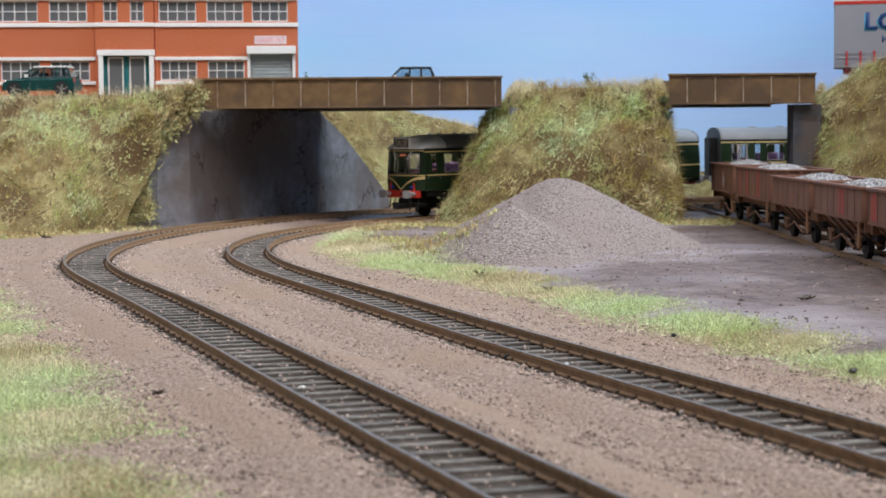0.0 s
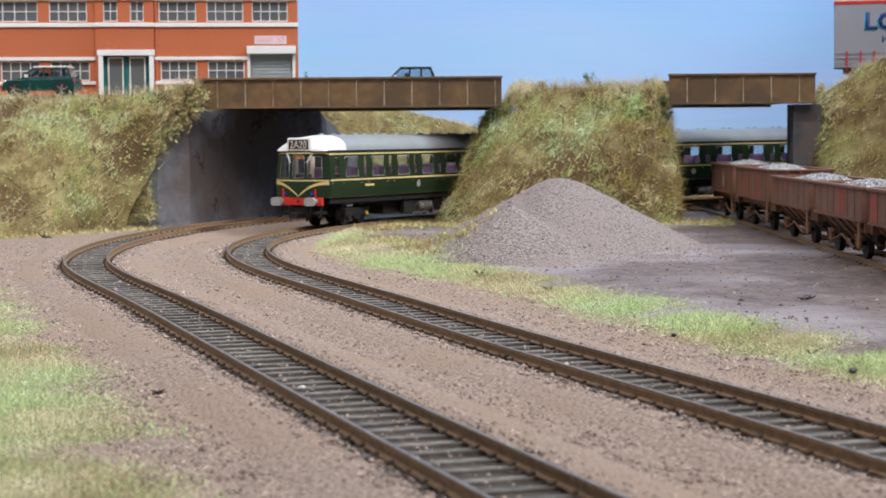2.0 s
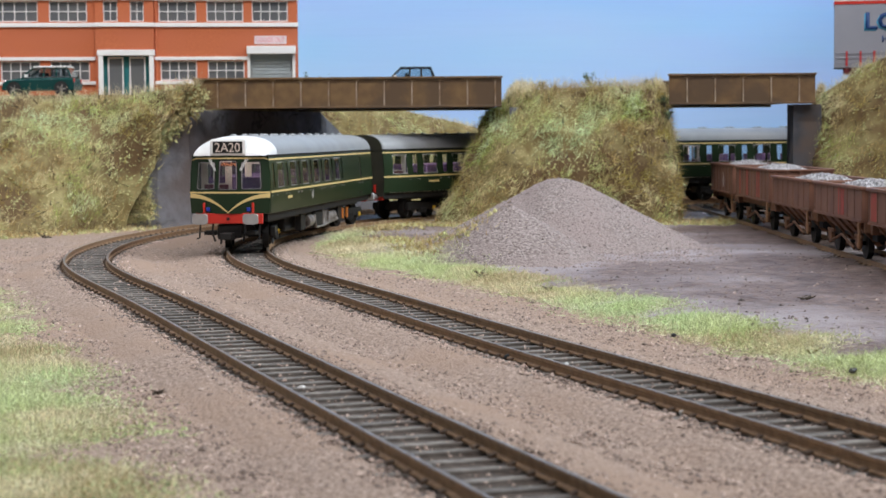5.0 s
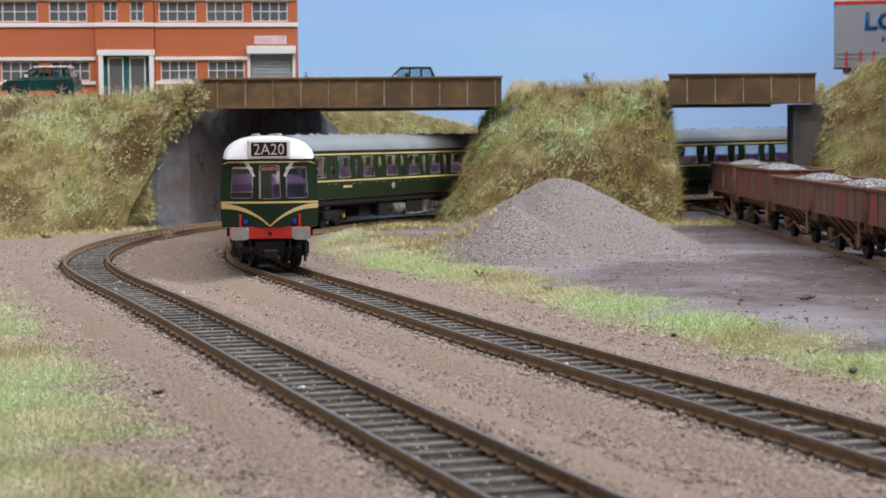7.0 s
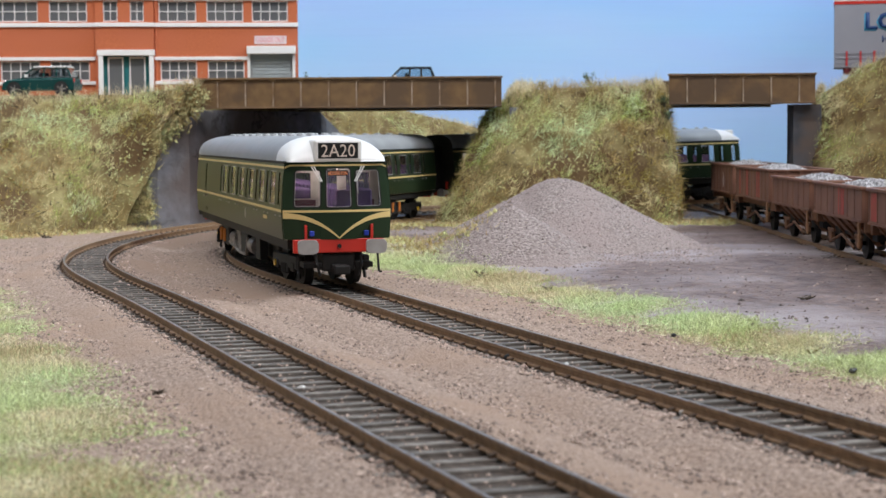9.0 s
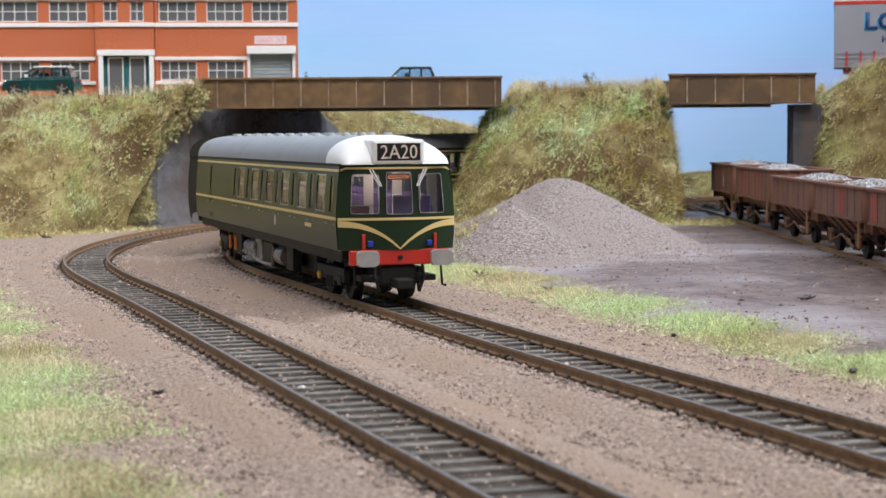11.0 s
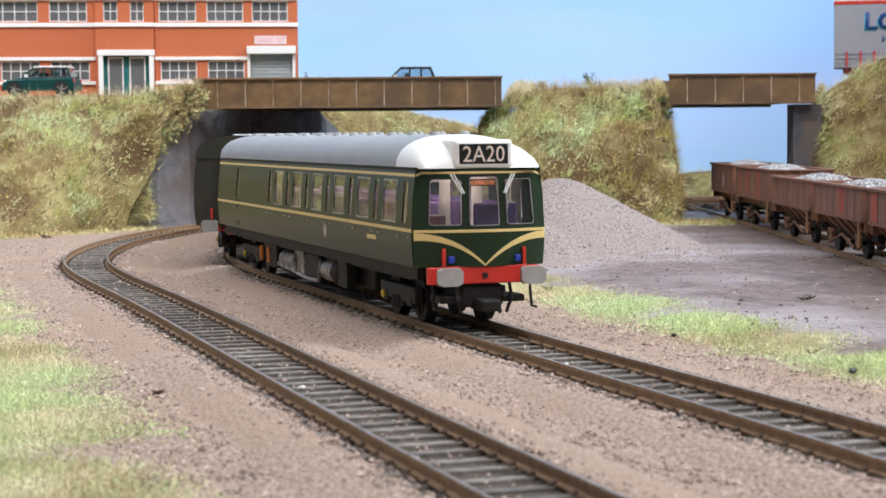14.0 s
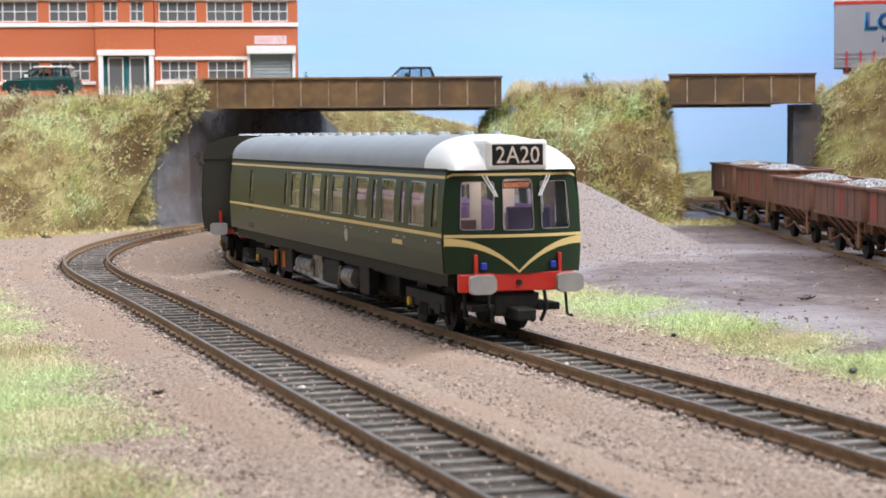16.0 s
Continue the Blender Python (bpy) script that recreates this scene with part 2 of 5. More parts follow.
def track(name, pts, ang, label, y_far, up=None):
    """A line of track: two rails, single sleepers and the chairs that hold the rails."""
    root = tagged(empty(name), label, "railway track", "tracks", kind="structure")
    nrm = np.stack([-np.sin(ang), np.cos(ang)], 1)
    up = up or [0.0] * len(pts)
    prof = [(-0.45, 0.0), (0.45, 0.0), (0.45, -0.75), (0.18, -1.0), (0.18, -1.9), (1.0, -2.2), (1.0, -2.5), (-1.0, -2.5),
            (-1.0, -2.2), (-0.18, -1.9), (-0.18, -1.0), (-0.45, -0.75)]
    for side in (1, -1):
        verts, faces = [], []
        c = pts + nrm * side * 8.75
        for i in range(len(c)):
            for w, z in prof:
                p = c[i] + nrm[i] * w
                verts.append((p[0], p[1], z + up[i]))
        k = len(prof)
        for i in range(len(c) - 1):
            for j in range(k):
                faces.append((i * k + j, i * k + (j + 1) % k, (i + 1) * k + (j + 1) % k, (i + 1) * k + j))
        ob = raw("rail", verts, faces, [M_RAILSIDE, M_RAILTOP], root)
        for i, f in enumerate(ob.data.polygons):
            f.material_index = 1 if i % k == 0 else 0
    verts = [(*(pts[i] + nrm[i] * o), -3.2 + up[i] + 0.2 * noise3(pts[i][0], pts[i][1], o, 0.3)) for i in range(len(pts)) for o in (-11.5, -4, 4, 11.5)]
    faces = [(i * 4 + j, i * 4 + j + 1, i * 4 + j + 5, i * 4 + j + 4) for i in range(len(pts) - 1) for j in range(3)]
    raw("track_bed", verts, faces, M_BED, root)
    # sleepers
    rnd = random.Random(5)
    s_tot = (len(pts) - 1) * 5.0
    meshes = []
    for v in range(4):
        bm = boxed(-1.3 + 0.15 * rnd.random(), 1.3, -15.5 - rnd.random(), 15.5 + rnd.random(), -4.2, -2.5, bev=0.2)
        for vv in bm.verts:
            vv.co *= MM
        me = bpy.data.meshes.new("sleeper")
        bm.to_mesh(me)
        bm.free()
        me.materials.append(M_SLEEPER)
        meshes.append(me)
    cv, cf = [], []
    s, n = 4.0, 0
    arr = np.arange(len(pts)) * 5.0
    while s < s_tot and n < 260:
        x, y, a = np.interp(s, arr, pts[:, 0]), np.interp(s, arr, pts[:, 1]), np.interp(s, arr, ang)
        h = float(np.interp(s, arr, up))
        if y < y_far:
            o = new("sleeper", meshes[n % 4])
            o.parent = root
            o.matrix_basis = mp(x, y, h + rnd.uniform(-0.12, 0.08), 0, 0, math.degrees(a) + rnd.uniform(-1.6, 1.6))
            d, nn = Vector((math.cos(a), math.sin(a), 0)), Vector((-math.sin(a), math.cos(a), 0))
            for off in (-8.75, 8.75):
                for sg in (-1, 1):
                    c0 = Vector((x, y, h - 2.1)) + nn * (off + sg * 1.35)
                    b = len(cv)
                    for dx in (-0.65, 0.65):
                        for dy in (-0.6, 0.6):
                            for dz in (-0.5, 0.3 if sg * dy < 0 else 0.0):
                                cv.append(tuple(c0 + d * dx + nn * dy + Vector((0, 0, dz))))
                    for f in ((0, 1, 3, 2), (4, 6, 7, 5), (0, 4, 5, 1), (2, 3, 7, 6), (1, 5, 7, 3)):
                        cf.append(tuple(b + q for q in f))
        s += 8.3 + rnd.uniform(-0.25, 0.25)
        n += 1
    tagged(raw("rail_chairs", cv, cf, M_CHAIR, root), kind="stuff")
    return root

# ---- ground, yard, banks ----
def ground_z(x, y):
    return -4.0 + 0.45 * noise3(x, y, 0, 0.035) + 0.35 * noise3(x, y, 3, 0.13) + 0.28 * noise3(x, y, 5, 0.45)


def sheet(name, x0, x1, y0, y1, step, zf, m, label, category, kind="structure"):
    nx, ny = int((x1 - x0) / step) + 1, int((y1 - y0) / step) + 1
    verts = [(x0 + i * step, y0 + j * step, zf(x0 + i * step, y0 + j * step)) for j in range(ny) for i in range(nx)]
    faces = [(j * nx + i, j * nx + i + 1, (j + 1) * nx + i + 1, (j + 1) * nx + i) for j in range(ny - 1) for i in range(nx - 1)]
    return tagged(raw(name, verts, faces, m, smooth=True), label, category, kind=kind)


STRIP = np.array([(-62, 1010), (-51, 890), (-20, 750), (14, 673), (40, 599), (72, 492), (90, 434), (99, 407), (150, 250), (190, 120)], float)
LEFT = np.array([(-300, 900), (-196, 740), (-162, 664), (-102, 477), (-78, 413), (-57, 340), (-38, 279), (-10, 180), (20, 60)], float)


def strip_x(y):
    return float(np.interp(-y, -STRIP[:, 1], STRIP[:, 0]))


def left_x(y):
    return float(np.interp(-y, -LEFT[:, 1], LEFT[:, 0]))


sheet("ground", -900, 900, 60, 1500, 6.0, ground_z, M_EARTH, "sandy pinkish-brown fine ballast over the whole layout board", "ground")


def yard_z(x, y):
    edge = min(x - strip_x(y) - 4 + 5 * noise3(x, y, 1, 0.05), 1195 - y, 420 - x)
    rise = max(-3.0, min(0.9, edge * 0.10))
    ruts = 0.35 * math.sin((x * 0.35 + y * 0.9) * 0.16) + 0.5 * noise3(x, y, 2, 0.04) + 0.3 * noise3(x, y, 7, 0.16)
    return -3.0 + rise + ruts


sheet("yard", -70, 420, 330, 1200, 5.0, yard_z, M_YARD, "brown-grey muddy goods yard with damp ruts", "ground")


def fibres(name, base, length, m, label="", lean=0.7, width=0.16, seed=1, up=None, category="grass"):
    """Loose static grass: single thin fibres, each its own leaning sliver."""
    rng = np.random.default_rng(seed)
    n = len(base)
    az, tilt = rng.uniform(0, 2 * np.pi, n), np.abs(rng.normal(0, lean, n))
    d = np.stack([np.cos(az) * np.sin(tilt), np.sin(az) * np.sin(tilt), np.cos(tilt)], 1)
    if up is not None:
        # matted down along the surface, then lifted a little
        out = up / np.linalg.norm(up, axis=-1, keepdims=True)
        d = d - 0.75 * (d * out).sum(1)[:, None] * out + up
        d /= np.linalg.norm(d, axis=1)[:, None]
    ln = length * rng.uniform(0.45, 1.35, n)[:, None]
    w = np.cross(d, rng.normal(0, 1, (n, 3)))
    w *= width / (np.linalg.norm(w, axis=1)[:, None] + 1e-9)
    v = np.empty((n, 3, 3))
    v[:, 0], v[:, 1], v[:, 2] = base - w, base + w, base + d * ln
    f = np.arange(n * 3).reshape(n, 3)
    ob = raw(name, v.reshape(-1, 3).tolist(), f.tolist(), m)
    return tagged(ob, label, category, kind="stuff")


def clumps(name, base, size, m, label, seed=3, category="undergrowth"):
    """Scatter material: small crumpled five-sided lumps."""
    rng = np.random.default_rng(seed)
    verts, faces = [], []
    for p in base:
        b, s = len(verts), size * rng.uniform(0.4, 1.5)
        for k in range(5):
            a = k * 1.2566 + rng.uniform(-0.4, 0.4)
            r = s * rng.uniform(0.6, 1.2)
            verts.append((p[0] + r * math.cos(a), p[1] + r * math.sin(a), p[2] + s * rng.uniform(-0.5, 0.4)))
        verts.append((p[0] + rng.uniform(-.3, .3) * s, p[1] + rng.uniform(-.3, .3) * s, p[2] + s * rng.uniform(0.6, 1.3)))
        for k in range(5):
            faces.append((b + k, b + (k + 1) % 5, b + 5))
    return tagged(raw(name, verts, faces, m), label, category, kind="stuff")


def bank(name, foot, top, label, seed, lift=6.0, rough=5.0, nu=90, nv=34, fib=9000, flen=6.0, tufts=900, category="embankment", browned=0.0):
    """A grassed slope between a foot line and a top line, uneven, with fibres and scatter on it."""
    foot, top = np.array(foot, float), np.array(top, float)

    def at_line(line, t):
        seg = np.r_[0, np.cumsum(np.linalg.norm(np.diff(line[:, :2], axis=0), axis=1))]
        s = t * seg[-1]
        return np.array([np.interp(s, seg, line[:, k]) for k in range(3)])

    def surf(u, v):
        a, b = at_line(foot, u), at_line(top, u)
        p = a + (b - a) * v
        d = b - a
        side = np.array([-(b - a)[0], -(b - a)[1], 0.0])
        out = side / (np.linalg.norm(side) + 1e-6) * 0.7 + np.array([0, 0, 0.7])
        w = math.sin(math.pi * min(max(v, 0), 1)) ** 0.6
        k = lift * w + rough * 1.15 * (noise3(p[0], p[1], p[2] + seed, 0.03) + 0.6 * noise3(p[0], p[1], p[2] + seed, 0.085) + 0.3 * noise3(p[0], p[1], p[2], 0.25)) * (0.25 + w)
        return p + out * k, out
    verts = [tuple(surf(i / nu, j / nv)[0]) for j in range(nv + 1) for i in range(nu + 1)]
    faces = [(j * (nu + 1) + i, j * (nu + 1) + i + 1, (j + 1) * (nu + 1) + i + 1, (j + 1) * (nu + 1) + i) for j in range(nv) for i in range(nu)]
    ob = tagged(raw(name, verts, faces, M_TURF, smooth=True), label, category, kind="structure")
    rng = np.random.default_rng(seed)
    base, ups = [], []
    for _ in range(fib):
        p, o = surf(rng.random(), rng.random() ** 0.9)
        if noise3(p[0], p[1], p[2] + 9 + seed, 0.045) + rng.normal(0, 0.15) + 0.5 * noise3(p[0], p[1], p[2] + 70, 0.16) > -0.1:
            base.append(p)
            ups.append(o * 0.6)
    base, ups = np.array(base), np.array(ups)
    tone = np.array([1.2 * noise3(p[0], p[1], p[2] + 31 + seed, 0.024) + 0.6 * noise3(p[0], p[1], p[2], 0.075) for p in base]) + rng.normal(-browned, 0.10, len(base))
    for lo, hi, mm, nm in ((0.44, 9, M_BLADE_M, "bright green"), (0.08, 0.44, M_BLADE_G, "pale green"), (-0.22, 0.08, M_BLADE, "straw"),
                           (-9, -0.22, M_BLADE_B, "brown and rust")):
        sel = (tone > lo) & (tone <= hi)
        if sel.any():
            fibres("bank_grass", base[sel], flen, mm, nm + " static grass fibres on the bank", seed=seed, up=ups[sel] * 0.5, lean=2.2, width=0.14)
    pts = [surf(rng.random(), rng.random())[0] for _ in range(tufts)]
    clumps("bank_scatter", pts, 0.65, M_TUFT, "brown and olive scatter clumps on the bank", seed=seed)
    litter = np.array([surf(rng.random(), rng.random())[0] for _ in range(fib // 70)])
    fibres("bank_litter", litter, 5.5, M_TWIG, "dark dead stalks and leaf litter on the bank", seed=seed + 5, lean=2.2, width=0.42, category="leaf litter")
    crest = np.array([surf(rng.random(), rng.normal(0.985, 0.03))[0] for _ in range(fib // 9)])
    fibres("crest_grass", crest, 4.6, M_BLADE_S, "pale wispy grass along the top of the bank", seed=seed + 1, lean=0.9, width=0.13)
    return ob


bank("embankment_west", [(-640, 900, -4), (-420, 935, -4), (-330, 960, -4), (-245, 985, -4), (-208, 1022, -4), (-198, 1040, -4), (-183, 1048, -4)],
     [(-700, 1105, 73), (-430, 1105, 73), (-330, 1102, 73), (-240, 1096, 73), (-190, 1090, 74.5), (-166, 1076, 78), (-150, 1068, 79), (-140, 1064, 80)],
     "grassy railway embankment, straw and pale green", 2, fib=60000, tufts=13000, nu=150, rough=5)
bank("embankment_mid", [(52, 1230, -4), (12, 1150, -4), (-6, 1082, -4), (22, 1040, -4), (90, 1032, -4), (134, 1040, -4), (141, 1058, -4), (142, 1170, -4)],
     [(60, 1180, 78), (46, 1130, 77), (42, 1092, 75), (54, 1078, 76), (94, 1076, 77), (126, 1077, 78), (132, 1086, 76), (133, 1160, 76)],
     "steep grassy mound between the two bridges, olive and straw", 11, lift=4, rough=4.5, fib=60000, tufts=11000, nu=150, browned=-0.05)
# olive and brown growth, mixed darker to put this bank's shade into its colour
bank("embankment_east", [(228, 1150, -4), (216, 1062, -4), (224, 1030, -4), (300, 985, -4), (520, 900, -4)],
     [(236, 1140, 74), (229, 1088, 74), (236, 1080, 79), (250, 1077, 88), (268, 1075, 95), (300, 1075, 98), (560, 1070, 100)],
     "overgrown green and brown railway bank", 23, lift=5, rough=5, fib=32000, tufts=6500, nu=110, browned=0.24)
bank("embankment_far", [(-95, 1330, -4), (-40, 1345, -4), (20, 1395, -4), (60, 1430, -4)],
     [(-120, 1390, 80), (-60, 1410, 76), (-10, 1430, 64), (40, 1455, 52)],
     "distant straw-coloured grassy slope behind the bridge", 37, lift=3, rough=4, fib=7000, tufts=3000, nu=50, nv=20)


bank("embankment_back", [(90, 1400, -4), (220, 1418, -4), (420, 1425, -4), (760, 1425, -4)],
     [(90, 1440, 13), (220, 1450, 19), (420, 1455, 20), (760, 1455, 22)],
     "low green hedge bank along the foot of the backdrop", 47, lift=3, rough=4, fib=6000, tufts=2500, nu=60, nv=14)


def slab(name, pts, z0, z1, m, label, category, kind="structure"):
    n = len(pts)
    v = [(x, y, z0) for x, y in pts] + [(x, y, z1) for x, y in pts]
    f = [tuple(range(n)), tuple(range(n, 2 * n))] + [(i, (i + 1) % n, n + (i + 1) % n, n + i) for i in range(n)]
    bm = bmesh.new()
    vs = [bm.verts.new(c) for c in v]
    for q in f:
        bm.faces.new([vs[k] for k in q])
    return tagged(part(name, bm, m), label, category, kind=kind)


M_ROAD = mat("road_grey", (0.14, 0.135, 0.13), (0.10, 0.095, 0.09), 0.9, 200, 0.3)
slab("plateau_west", [(-800, 1098), (-186, 1106), (-140, 1108), (-132, 1126), (-94, 1218), (-100, 1500), (-800, 1500)], -4, 75.5, M_TURF, "raised ground behind the west bank", "ground")
slab("plateau_mid", [(56, 1082), (132, 1082), (136, 1160), (66, 1160)], 20, 76, M_ROAD, "road surface over the mound", "road")
slab("plateau_east", [(240, 1090), (285, 1082), (700, 1082), (700, 1500), (440, 1500)], -4, 75, M_TURF, "raised ground behind the east bank", "ground")


# ---- bridges ----
def girder_bridge(x0, x1, z0, z1, y0, y1, gap, first, label):
    root = tagged(empty("girder_bridge", mp(0, 0, 0)), label, "bridge", "girder bridges")
    for y, s in ((y0, -1), (y1, 1)):
        x0 += 14 if s > 0 else 0
        part("web", boxed(x0, x1, y, y + 2, z0 + 1.2, z1 - 1.2), M_GIRDER, root)
        part("top_flange", boxed(x0 - 0.6, x1 + 0.6, y - 1.6, y + 3.0, z1 - 1.3, z1, bev=0.25), M_GIRDER, root)
        part("bottom_flange", boxed(x0, x1, y - 1.2, y + 2.6, z0, z0 + 1.2, bev=0.2), M_GIRDER, root)
        if s > 0:
            continue
        x = x0 + first
        while x < x1 - 1:
            bm = bmesh.new()
            vs = [bm.verts.new(c) for c in ((x - .35, y, z0 + 1.2), (x + .35, y, z0 + 1.2), (x + .35, y, z1 - 1.3), (x - .35, y, z1 - 1.3),
                                           (x - .35, y - 1.3, z0 + 1.2), (x + .35, y - 1.3, z0 + 1.2), (x + .35, y - 0.9, z1 - 1.3), (x - .35, y - 0.9, z1 - 1.3))]
            for f in ((0, 1, 2, 3), (4, 5, 6, 7), (0, 1, 5, 4), (2, 3, 7, 6), (0, 3, 7, 4), (1, 2, 6, 5)):
                bm.faces.new([vs[k] for k in f])
            part("stiffener", bm, M_STIFF, root)
            part("gusset", boxed(x - 1.5, x + 1.5, y - 1.0, y, z1 - 2.6, z1 - 1.3), M_GIRDER, root)
            x += gap
    part("deck", boxed(x0 + 0.5, x1 - 0.5, y0 + 2.5, y1 - 0.5, z0 + 1.5, z0 + 9), M_ROAD, root)
    return root


girder_bridge(-146, 35.2, 65.8, 84.0, 1070, 1215, 16.35, 14.0, "long brown-painted plate girder road bridge with vertical stiffeners")
girder_bridge(134, 220, 66.3, 84.4, 1070, 1215, 16.5, 10.5, "short brown-painted plate girder road bridge")


def wall_run(name, line, tops, thick, label, lean=0.0, m=None):
    """A wall along a line of ground points, with a top height at each."""
    bm = bmesh.new()
    n = len(line)
    rows = []
    for i, (x, y) in enumerate(line):
        a, b = Vector(line[max(i - 1, 0)]), Vector(line[min(i + 1, n - 1)])
        d = (b - a).normalized()
        nr = Vector((-d.y, d.x))
        o = Vector((x, y)) + nr * thick
        f = Vector((x, y)) + nr * lean
        rows.append([bm.verts.new((x, y, -5)), bm.verts.new((f.x, f.y, tops[i])), bm.verts.new((o.x, o.y, tops[i])), bm.verts.new((o.x, o.y, -5))])
    for p, q in zip(rows, rows[1:]):
        for k in range(4):
            bm.faces.new([p[k], p[(k + 1) % 4], q[(k + 1) % 4], q[k]])
    bm.faces.new(rows[0])
    bm.faces.new(rows[-1])
    return tagged(part(name, bm, m or M_WALL), label, "bridge abutment", kind="structure")


wall_run("abutment_west", [(-150, 1074), (-145, 1086), (-140, 1098), (-131.5, 1119), (-122, 1140), (-112, 1161), (-101, 1182), (-92, 1199), (-82, 1216)], [65.6] * 9, 8, "dark grey rendered bridge abutment, stained")
wall_run("wing_wall_west", [(-206, 1066), (-168, 1068), (-150, 1074)], [12, 46, 66], 6, "sloping grey rendered wing wall, cracked")
wall_run("wing_wall_far", [(-82, 1216), (-66, 1242), (-38, 1290)], [65.6, 48, 6], 6, "sloping grey rendered wing wall")
wall_run("abutment_mid_west", [(60, 1165), (44, 1115), (40, 1076)], [65.5, 65.5, 65.5], 6, "grey rendered bridge abutment")
wall_run("abutment_mid_east", [(134, 1082), (134, 1160)], [66, 66], 4, "grey rendered bridge abutment")
wall_run("pier_east", [(208.4, 1096), (208.4, 1076), (225, 1076), (225, 1096)], [66] * 4, 3, "dark blue-grey rendered bridge pier", m=mat("pier_slate", (0.085, 0.09, 0.105), (0.05, 0.052, 0.06), 0.85, 120, 0.8, c3=(0.10, 0.075, 0.062), big=40))


# ---- painted sky board and room ----
def sky_material():
    m = bpy.data.materials.new("painted_sky")
    m.use_nodes = True
    n, l = m.node_tree.nodes, m.node_tree.links
    b = n["Principled BSDF"]
    b.inputs["Roughness"].default_value = 0.75
    tc, sp, mr = n.new("ShaderNodeTexCoord"), n.new("ShaderNodeSeparateXYZ"), n.new("ShaderNodeMapRange")
    l.new(tc.outputs["Object"], sp.inputs[0])
    l.new(sp.outputs["Z"], mr.inputs["Value"])
    mr.inputs["From Min"].default_value, mr.inputs["From Max"].default_value = 0.02, 0.22
    rp = n.new("ShaderNodeValToRGB")
    rp.color_ramp.elements[0].color, rp.color_ramp.elements[1].color = (0.45, 0.69, 0.97, 1), (0.35, 0.60, 0.98, 1)
    l.new(mr.outputs["Result"], rp.inputs["Fac"])
    nz = n.new("ShaderNodeTexNoise")
    nz.inputs["Scale"].default_value, nz.inputs["Detail"].default_value = 6, 3
    mp_ = n.new("ShaderNodeMapping")
    mp_.inputs["Scale"].default_value = (0.5, 1, 3.0)
    l.new(tc.outputs["Object"], mp_.inputs["Vector"])
    l.new(mp_.outputs["Vector"], nz.inputs["Vector"])
    mx = n.new("ShaderNodeMix")
    mx.data_type = "RGBA"
    mx.blend_type = "SOFT_LIGHT"
    mx.inputs["Factor"].default_value = 0.4
    l.new(rp.outputs["Color"], mx.inputs["A"])
    l.new(nz.outputs["Color"], mx.inputs["B"])
    l.new(mx.outputs["Result"], b.inputs["Base Color"])
    nb, bp = n.new("ShaderNodeTexNoise"), n.new("ShaderNodeBump")
    nb.inputs["Scale"].default_value = 220
    m2 = n.new("ShaderNodeMapping")
    m2.inputs["Scale"].default_value = (0.06, 1, 1)
    l.new(tc.outputs["Object"], m2.inputs["Vector"])
    l.new(m2.outputs["Vector"], nb.inputs["Vector"])
    bp.inputs["Strength"].default_value, bp.inputs["Distance"].default_value = 0.25, 0.0006
    l.new(nb.outputs["Fac"], bp.inputs["Height"])
    l.new(bp.outputs["Normal"], b.inputs["Normal"])
    return m


M_SKY = sky_material()
tagged(part("backdrop", boxed(-900, 900, 1500, 1512, -10, 520), M_SKY), "board painted as a pale blue summer sky", "backdrop", kind="structure")
# unseen board added to keep window light off the sky's right end; tracks pass through
gates = []
for line in (A_PTS, B_PTS):
    far = line[line[:, 1] > 900]
    yc = float(far[np.argmin(np.abs(far[:, 0] - 436)), 1])
    gates.append((yc - 34, yc + 34, -6, 74))
tagged(part("side_board", panel([960, 1499], [-6, 268], gates, 12, lambda u, v, w: Vector((430 + w, u, v))), M_SKY), "unseen pale sky-blue board added to shade the backdrop's right end", "backdrop", kind="structure")
board = tagged(part("baseboard", boxed(-900, 900, 40, 1512, -60, -8), mat("plywood", (0.42, 0.30, 0.18), (0.36, 0.25, 0.15), 0.7, 80)), "plywood layout baseboard on wooden legs", "baseboard", kind="structure")
for lx in (-860, 820):
    for ly in (70, 1450):
        part("leg", boxed(lx, lx + 45, ly, ly + 45, -900, -60, bev=2.0), MATS["plywood"], board)

track("track_outer", A_PTS, A_ANG, "rusty curved railway track on dark sleepers, beside the sandy verge", 1250)
track("track_inner", B_PTS, B_ANG, "rusty curved railway track on dark sleepers, used by the train", 1400, B_RISE)
track("track_siding", C_PTS, C_ANG, "goods siding track half sunk in mud", 1200)


# ---- the room round the layout ----
M_PLASTER = mat("room_plaster", (0.44, 0.46, 0.47), (0.40, 0.42, 0.43), 0.9, 4)
M_LINO = mat("room_floor", (0.30, 0.22, 0.16), (0.25, 0.18, 0.13), 0.7, 6)
tagged(part("room_floor", boxed(-2400, 3400, -2600, 2700, -960, -900), M_LINO), "brown hall floor", "floor", kind="structure")
tagged(part("ceiling", boxed(-2400, 3400, -2600, 2700, 2700, 2760), M_PLASTER), "pale hall ceiling", "ceiling", kind="structure")
for nm, b in (("wall_west", (-2400, -2340, -2600, 2700)), ("wall_east", (3340, 3400, -2600, 2700)), ("wall_south", (-2340, 3340, -2600, -2540)), ("wall_north", (-2340, 3340, 2640, 2700))):
    tagged(part(nm, boxed(*b, -900, 2700), M_PLASTER), "pale plastered hall wall", "wall", kind="structure")

